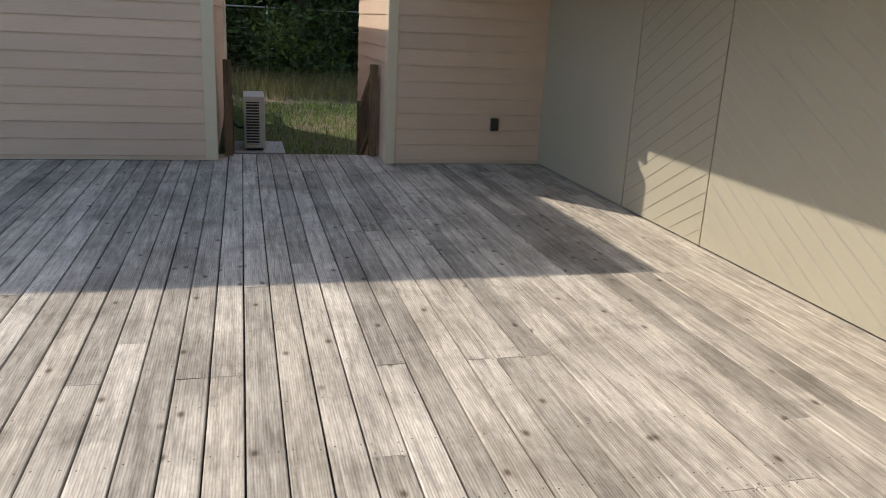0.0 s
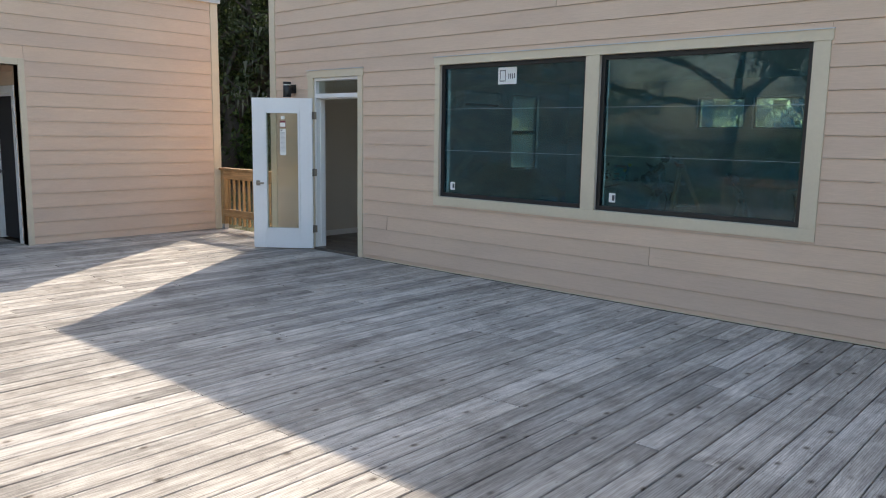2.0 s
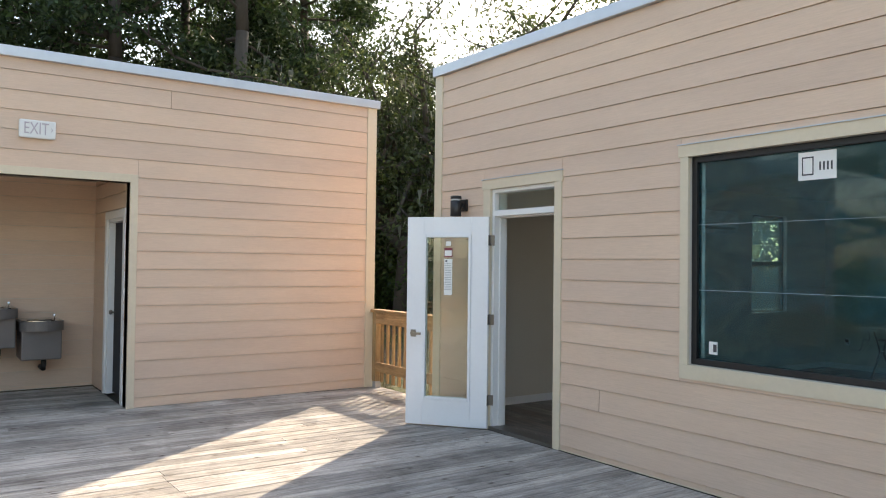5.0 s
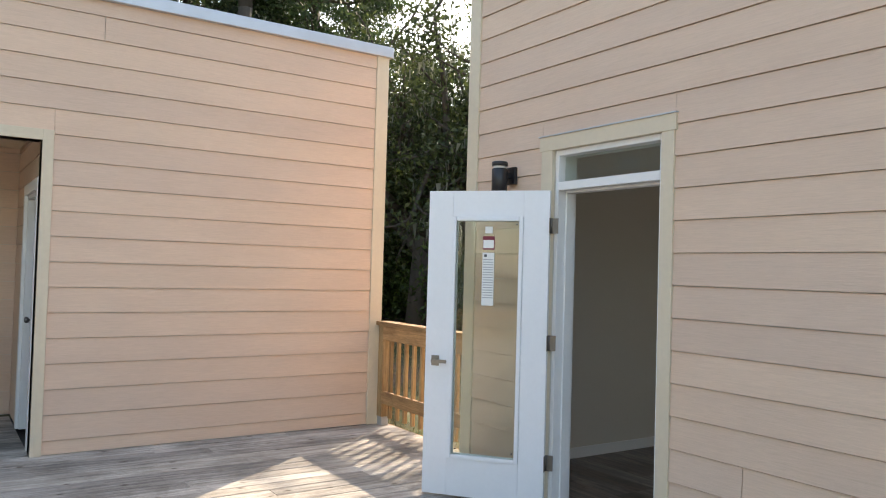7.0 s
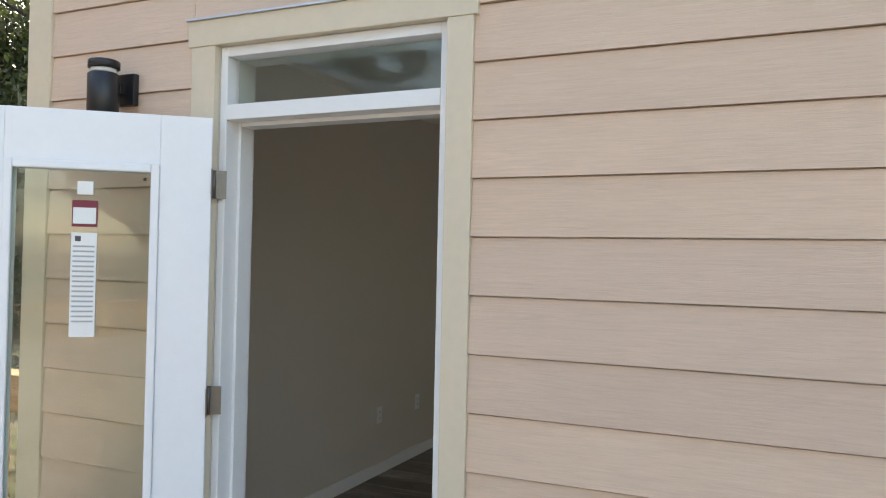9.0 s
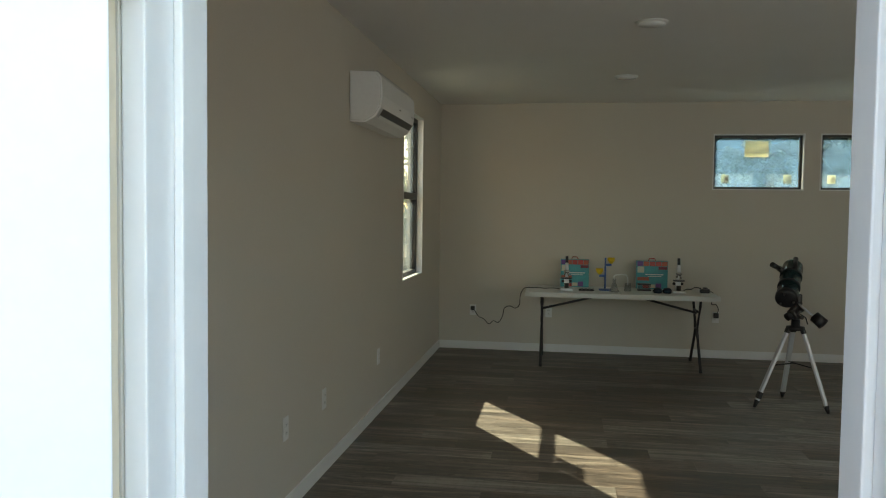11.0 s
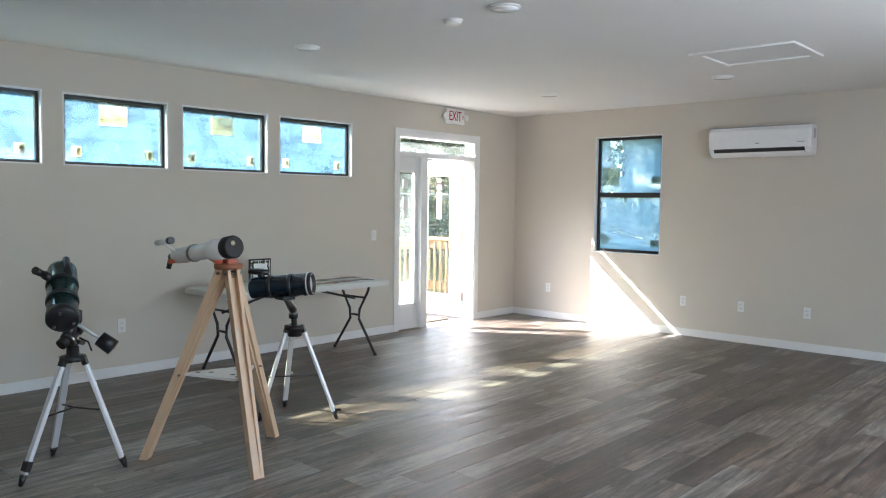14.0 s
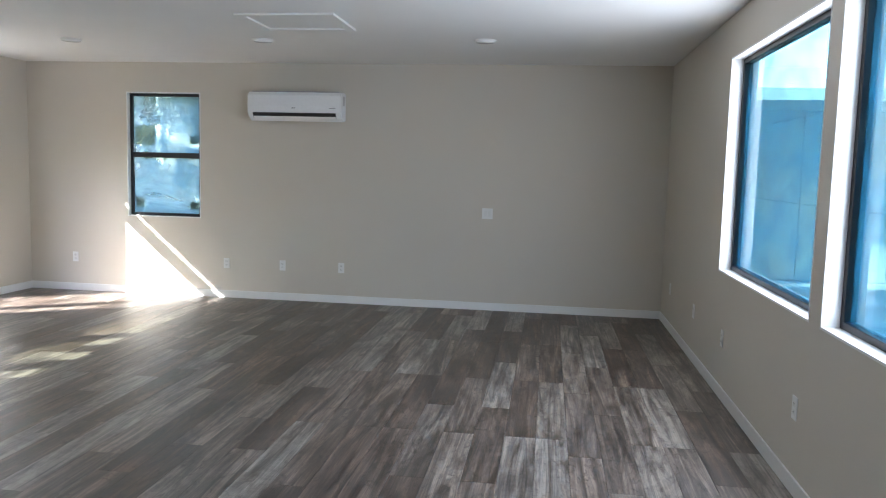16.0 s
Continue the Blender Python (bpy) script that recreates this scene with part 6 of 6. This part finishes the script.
# ---- trees and yard ----
def leaf_cards(centres, spread, count, size, rng, flat=0.7):
    """Many small leaf blades scattered round the given centres, as one mesh."""
    c = np.repeat(np.asarray(centres), count, axis=0)
    p = c + rng.normal(0, 1, c.shape) * np.array([spread, spread, spread * flat])
    n = len(p)
    a = rng.normal(0, 1, (n, 3))
    a /= np.linalg.norm(a, axis=1)[:, None]
    b = np.cross(a, rng.normal(0, 1, (n, 3)))
    b /= np.linalg.norm(b, axis=1)[:, None]
    s = size * rng.uniform(0.6, 1.4, (n, 1))
    v = np.stack([p - a * s, p + b * s * 0.45, p + a * s, p - b * s * 0.45], axis=1).reshape(-1, 3)
    return v, np.arange(n * 4).reshape(-1, 4)


def raw_mesh(name, v, f, material):
    me = bpy.data.meshes.new(name)
    me.from_pydata(v.tolist(), [], f.tolist())
    me.materials.append(material)
    return me


def limb(bm, p, d, length, r, depth, tips, rng, droop):
    pts, steps = [Vector(p)], 4
    d = Vector(d)
    for i in range(steps):
        d = (d + Vector(rng.normal(0, 0.16, 3)) + Vector((0, 0, droop))).normalized()
        pts.append(pts[-1] + d * length / steps)
    for i in range(steps):
        tube(bm, pts[i], pts[i + 1], r * (1 - 0.6 * i / steps), r * (1 - 0.6 * (i + 1) / steps), 7 if depth else 9)
    if depth >= 2:
        tips.extend([pts[-1], pts[-2], pts[-3]])
        return
    for k in range(5 if depth == 0 else 4):
        q = pts[2 + k % 3] if depth == 0 else pts[1 + k % 4]
        turn = rng.normal(0, 1, 3) * np.array([1, 1, 0.55])
        nd = (d * 0.7 + Vector(turn) * 0.75).normalized()
        limb(bm, q, nd, length * rng.uniform(0.5, 0.75), r * 0.42, depth + 1, tips, rng, droop)
    tips.append(pts[-1])


def make_tree(name, seed, tall, kind, label):
    rng = np.random.default_rng(seed)
    t = thing(name, (0, 0, 0), label, "tree", "trees round the yard")
    bm, tips = bmesh.new(), []
    if kind == "oak":
        h0 = tall * 0.28
        top = Vector((rng.normal(0, 0.4), rng.normal(0, 0.4), h0))
        tube(bm, (0, 0, -0.3), top, 0.46, 0.36, 12)
        for k in range(6):
            a = k * 1.05 + rng.normal(0, 0.25)
            limb(bm, top * (0.8 + 0.2 * (k % 2)), (math.cos(a), math.sin(a), rng.uniform(0.5, 1.2)), tall * rng.uniform(0.36, 0.5), 0.25, 0, tips, rng, 0.03)
    else:
        pts = [Vector((0, 0, -0.3))]
        for i in range(6):
            pts.append(Vector((rng.normal(0, 0.12), rng.normal(0, 0.12), tall * (i + 1) / 6)))
        for i in range(6):
            tube(bm, pts[i], pts[i + 1], 0.34 * (1 - i / 8), 0.34 * (1 - (i + 1) / 8), 10)
        for k in range(26):
            z = tall * rng.uniform(0.42, 1.0)
            a = rng.uniform(0, 6.28)
            L = tall * 0.2 * (1.25 - z / tall) + 0.8
            limb(bm, (0, 0, z), (math.cos(a), math.sin(a), rng.uniform(0.0, 0.5)), L, 0.06, 1, tips, rng, 0.01)
    part("trunk", bm, BARK, t)
    tips = np.array([tuple(p) for p in tips])
    if kind == "oak":
        v, f = leaf_cards(tips, 0.40, max(8, int(25000 / len(tips))), 0.085, rng)
    else:
        v, f = leaf_cards(tips, 0.38, max(8, int(20000 / len(tips))), 0.11, rng, 0.5)
    ob = new("crown", raw_mesh("crown", v, f, OAKLEAF if kind == "oak" else PINELEAF))
    ob.parent = t
    if kind == "oak":
        low = tips[rng.choice(len(tips), min(60, len(tips)), False)]
        n = len(low) * 14
        base = np.repeat(low, 14, axis=0) + rng.normal(0, 1, (n, 3)) * np.array([0.35, 0.35, 0.15])
        ln = rng.uniform(0.15, 0.6, (n, 1))
        sd = rng.normal(0, 1, (n, 3)) * np.array([0.03, 0.03, 0])
        dn = np.concatenate([rng.normal(0, 0.05, (n, 2)), -ln], axis=1)
        vv = np.stack([base - sd, base + sd, base + dn], axis=1).reshape(-1, 3)
        mo = new("hanging_moss", raw_mesh("hanging_moss", vv, np.arange(n * 3).reshape(-1, 3), MOSS))
        mo.parent = t
    return t


def make_shrub(seed, label, size=1.0):
    rng = np.random.default_rng(seed)
    t = thing("shrub", (0, 0, 0), label, "shrub", "shrubs under the trees")
    bm, tips = bmesh.new(), []
    for k in range(7):
        a = k * 0.9
        limb(bm, (0, 0, -0.1), (math.cos(a) * 0.6, math.sin(a) * 0.6, 1), size * rng.uniform(1.4, 2.4), 0.03 * size, 1, tips, rng, 0)
    part("stem", bm, BARK, t)
    tips = np.array([tuple(p) for p in tips])
    v, f = leaf_cards(tips, 0.42 * size, max(6, int(3600 * size ** 1.5 / len(tips))), 0.09 + 0.01 * size, rng, 0.9)
    ob = new("foliage", raw_mesh("foliage", v, f, BUSHLEAF))
    ob.parent = t
    return t


GZ = -0.47
oaks = [make_tree("oak_tree", s, h, "oak", "spreading live oak hung with grey moss") for s, h in ((3, 13.0), (11, 15.0), (23, 11.0))]
pines = [make_tree("pine_tree", s, h, "pine", "tall pine with bare lower trunk") for s, h in ((5, 19.0), (17, 17.0))]
shrubs = [make_shrub(s, "dense dark green shrub at the wood's edge") for s in (2, 8)]
thickets = [make_shrub(s, "tall dark thicket of evergreen saplings", 2.3) for s in (31, 37)]
rng = np.random.default_rng(42)
# own places of the first ones, then the copies
spots = [("o", 0, -25.0, 21.0), ("o", 1, -33.0, 22.0), ("p", 0, -35.0, 13.0), ("p", 1, -31.5, 16.5), ("o", 2, -21.0, 27.0),
         ("o", 2, -27.7, 19.0), ("o", 0, -40.0, 30.0), ("p", 0, -39.0, 10.0), ("p", 1, -43.0, 18.0), ("o", 1, -30.0, 33.0), ("o", 2, -36.0, 5.0), ("p", 0, -46.0, 25.0),
         ("o", 0, -12.0, 42.0), ("o", 1, -3.0, 38.0), ("p", 1, 6.0, 40.0), ("o", 2, 12.0, 36.0), ("o", 0, 20.0, 33.0), ("p", 0, -20.0, 46.0),
         ("o", 1, -48.0, 6.0), ("o", 2, 2.5, 31.0), ("o", 1, 25.0, 24.0), ("o", 0, 33.0, 14.0), ("p", 1, 16.0, 44.0), ("o", 2, 18.0, 20.0), ("p", 0, 28.0, 30.0),
         ("o", 1, -34.0, 38.0), ("o", 0, -24.0, 40.0), ("p", 1, -52.0, 34.0), ("o", 2, -44.0, 38.0), ("o", 0, -52.0, 16.0),
         ("o", 1, -18.0, -26.0), ("o", 0, -6.0, -28.0), ("p", 0, 3.0, -24.0), ("o", 2, 12.0, -27.0), ("o", 1, 22.0, -22.0), ("p", 1, -28.0, -24.0), ("o", 0, -38.0, -20.0), ("p", 0, -12.0, -33.0),
         ("p", 0, -27.5, 12.5), ("p", 1, -29.5, 9.0), ("p", 1, -33.0, 8.0),
         ("o", 0, 6.5, 33.0), ("p", 0, 2.0, 35.0), ("o", 1, 10.0, 31.0), ("p", 1, 4.5, 29.5), ("o", 2, -1.5, 30.0), ("o", 2, -3.0, 44.0)]
used = set()
for kind, k, x, y in spots:
    src = (oaks if kind == "o" else pines)[k]
    m = pose(x, y, GZ, 0, 0, float(rng.uniform(0, 360)))
    if src not in used:
        used.add(src)
        src.matrix_world = m
    else:
        copy_thing(src, m)
used = set()
for i in range(46):
    if i < 26:
        x, y = -41 + i * 1.35 + rng.normal(0, 1.2), 21.5 + rng.normal(0, 2.2) + (0 if i < 14 else 7)
        if i % 2:
            x, y = -33 - rng.uniform(0, 9), 8 + i * 0.7
    elif i < 38:
        x, y = -6 + (i - 26) * 2.6, 29 + rng.normal(0, 1.8)
    else:
        x, y = -26 + (i - 38) * 7.0, -21 + rng.normal(0, 1.5)
    src = shrubs[i % 2]
    m = pose(float(x), float(y), GZ, 0, 0, float(rng.uniform(0, 360)))
    if src not in used:
        used.add(src)
        src.matrix_world = m
    else:
        copy_thing(src, m)


used = set()
for i in range(26):
    if i < 13:
        x, y = -26.0 - i * 1.3 + rng.normal(0, 0.8), 29.5 - i * 1.0 + rng.normal(0, 1.0)
    else:
        x, y = -7.0 + (i - 13) * 2.0 + rng.normal(0, 0.6), 37.0 + rng.normal(0, 1.5)
    src = thickets[i % 2]
    m = pose(float(x), float(y), GZ, 0, 0, float(rng.uniform(0, 360)))
    if src not in used:
        used.add(src)
        src.matrix_world = m
    else:
        copy_thing(src, m)


def blades(name, n, x0, x1, y0, y1, tall, material, label, seed):
    r = np.random.default_rng(seed)
    p = np.stack([r.uniform(x0, x1, n), r.uniform(y0, y1, n), np.full(n, GZ)], axis=1)
    a = r.uniform(0, 6.28, n)
    w = 0.006 + tall * 0.008
    sd = np.stack([np.cos(a), np.sin(a), np.zeros(n)], axis=1) * w
    up = np.stack([r.normal(0, 0.3, n), r.normal(0, 0.3, n), np.ones(n)], axis=1) * (tall * r.uniform(0.4, 1.2, (n, 1)))
    v = np.stack([p - sd, p + sd, p + up], axis=1).reshape(-1, 3)
    ob = new(name, raw_mesh(name, v, np.arange(n * 3).reshape(-1, 3), material))
    tagged(ob, label, "grass", "", "stuff")


blades("grass", 26000, -1.5, 7.0, 9.6, 19.0, 0.10, GRASS, "short sunlit lawn grass beside the store", 1)
blades("tall_weeds", 9000, -4.0, 12.0, 19.5, 25.5, 0.6, WEED, "tall dry weeds along the wire fence", 2)
blades("leaf_litter_grass", 16000, -24.0, -9.0, 9.6, 20.0, 0.09, WEED, "sparse dry grass among leaf litter", 3)

fe = thing("wire_fence", (4.0, 26.0, GZ), "galvanised wire fence with thin posts", "fence")
for i in range(9):
    x = -8 + i * 3.0
    part("post", rod((x, 26.0, GZ), (x, 26.0, GZ + 2.3), 0.022, None, 8), GALV, fe)
part("top_rail", rod((-8, 26.0, GZ + 2.25), (16, 26.0, GZ + 2.25), 0.022, None, 8), GALV, fe)
bm = bmesh.new()
for k in range(8):
    tube(bm, (-8, 26.0, GZ + 0.2 + k * 0.28), (16, 26.0, GZ + 0.2 + k * 0.28), 0.002, None, 5)
part("wires", bm, GALV, fe)
# ---- deck boards ----
PITCH, GAP = 0.1525, 0.0075


def board_mesh(name, length, width, thick, axis, edge, material):
    """One board with eased top edges, lying along x (0) or y (1), its middle at the origin and its top at z = 0."""
    w, e = width / 2, edge
    prof = [(-w, -thick), (-w, -e), (-w + e, 0), (w - e, 0), (w, -e), (w, -thick)]
    pts = [(l, p, z) if axis == 0 else (-p, l, z) for l in (-length / 2, length / 2) for p, z in prof]
    n = len(prof)
    faces = [(i, i + n, (i + 1) % n + n, (i + 1) % n) for i in range(n)] + [tuple(range(n)), tuple(range(2 * n - 1, n - 1, -1))]
    me = bpy.data.meshes.new(name)
    me.from_pydata(pts, [], [f[::-1] for f in faces])
    me.materials.append(material)
    return me


def lay(pieces, name, parent, near, width, thick, axis, edge, material, label):
    """The nearest 300 become pieces of their own, the rest one joined part."""
    pieces.sort(key=near)
    for cx, cy, z, length, tilt in pieces[:300]:
        ob = new(name, board_mesh(name, length, width, thick, axis, edge, material))
        ob.parent = parent
        ob.matrix_world = pose(cx, cy, z, tilt if axis == 0 else 0, tilt if axis == 1 else 0, 0)
    rest = bmesh.new()
    for cx, cy, z, length, tilt in pieces[300:]:
        me = board_mesh("tmp", length, width, thick, axis, edge, material)
        me.transform(pose(cx, cy, z))
        rest.from_mesh(me)
        bpy.data.meshes.remove(me)
    if pieces[300:]:
        tagged(part(name + "s_far", rest, material, parent, label), kind="stuff")
    rest = None


random.seed(21)
pieces, screws = [], []
for k in range(-94, 27):
    x = -0.128 + (k + 0.5) * PITCH
    if x < -14.15 or x > 3.70:
        continue
    y_end = 8.62 if (-10.42 < x < -0.12 or x > 1.8) else 9.05
    if x < -12.3:
        y_end = 5.93
    y = -2.99 + random.choice((0.0, 0.0, -1.2, -2.0))
    while y < y_end:
        L = random.choice((2.44, 3.66, 3.66, 4.88))
        a, b = max(y, -2.99), min(y + L, y_end)
        if b - a > 0.05:
            pieces.append((x + random.uniform(-0.002, 0.002), (a + b) / 2, random.uniform(-0.002, 0.001), b - a - 0.003, random.uniform(-0.35, 0.35)))
            screws += [(x + s * 0.052, v) for v in (a + 0.02, b - 0.02) for s in (-1, 1) if v > 0.6]
        y += L
    yy = 0.8
    while yy < 8.5 and x > -9:
        screws += [(x + s * 0.05 + random.uniform(-0.006, 0.006), yy + random.uniform(-0.012, 0.012)) for s in (-1, 1)]
        yy += 0.406
lay(pieces, "deck_board", deck, lambda p: abs(p[0] + 3.2) + abs(p[1] - 4.5), PITCH - GAP, 0.03, 1, 0.004, DECK, "weathered grey deck boards")
v, f = [], []
for x, y in screws:
    o = len(v)
    v += [(x + 0.0042 * math.cos(i * math.pi / 3), y + 0.0042 * math.sin(i * math.pi / 3), 0.0022) for i in range(6)]
    f.append(tuple(range(o, o + 6)))
me = bpy.data.meshes.new("deck_screws")
me.from_pydata(v, [], f)
me.materials.append(IRON)
ob = new("deck_screws", me)
ob.parent = deck
tagged(ob, "small dark screw heads in the deck", "", "", "stuff")

# ---- vinyl planks of the room ----
floor_room = solid("floor_room", abox((XL, YI, FZ - 0.0075), (XR, YB, FZ - 0.0062)), DARKBAR, "grey-brown vinyl plank floor", "floor", "structure")
PW, PL = 0.18, 1.22
pieces = []
row = 0
y = YI
while y < YB - 0.01:
    x = XL - random.choice((0.0, 0.3, 0.55, 0.8, 1.0))
    w = min(PW, YB - y)
    while x < XR:
        a, b = max(x, XL), min(x + PL, XR)
        if b - a > 0.03 and w > 0.1:
            pieces.append((( a + b) / 2, y + PW / 2, FZ, b - a - 0.0012, 0.0))
        x += PL
    y += PW
    row += 1
lay(pieces, "floor_plank", floor_room, lambda p: abs(p[0] + 6.2) + abs(p[1] - 12.0), PW - 0.0014, 0.0058, 0, 0.0008, PLANK, "grey-brown vinyl planks")
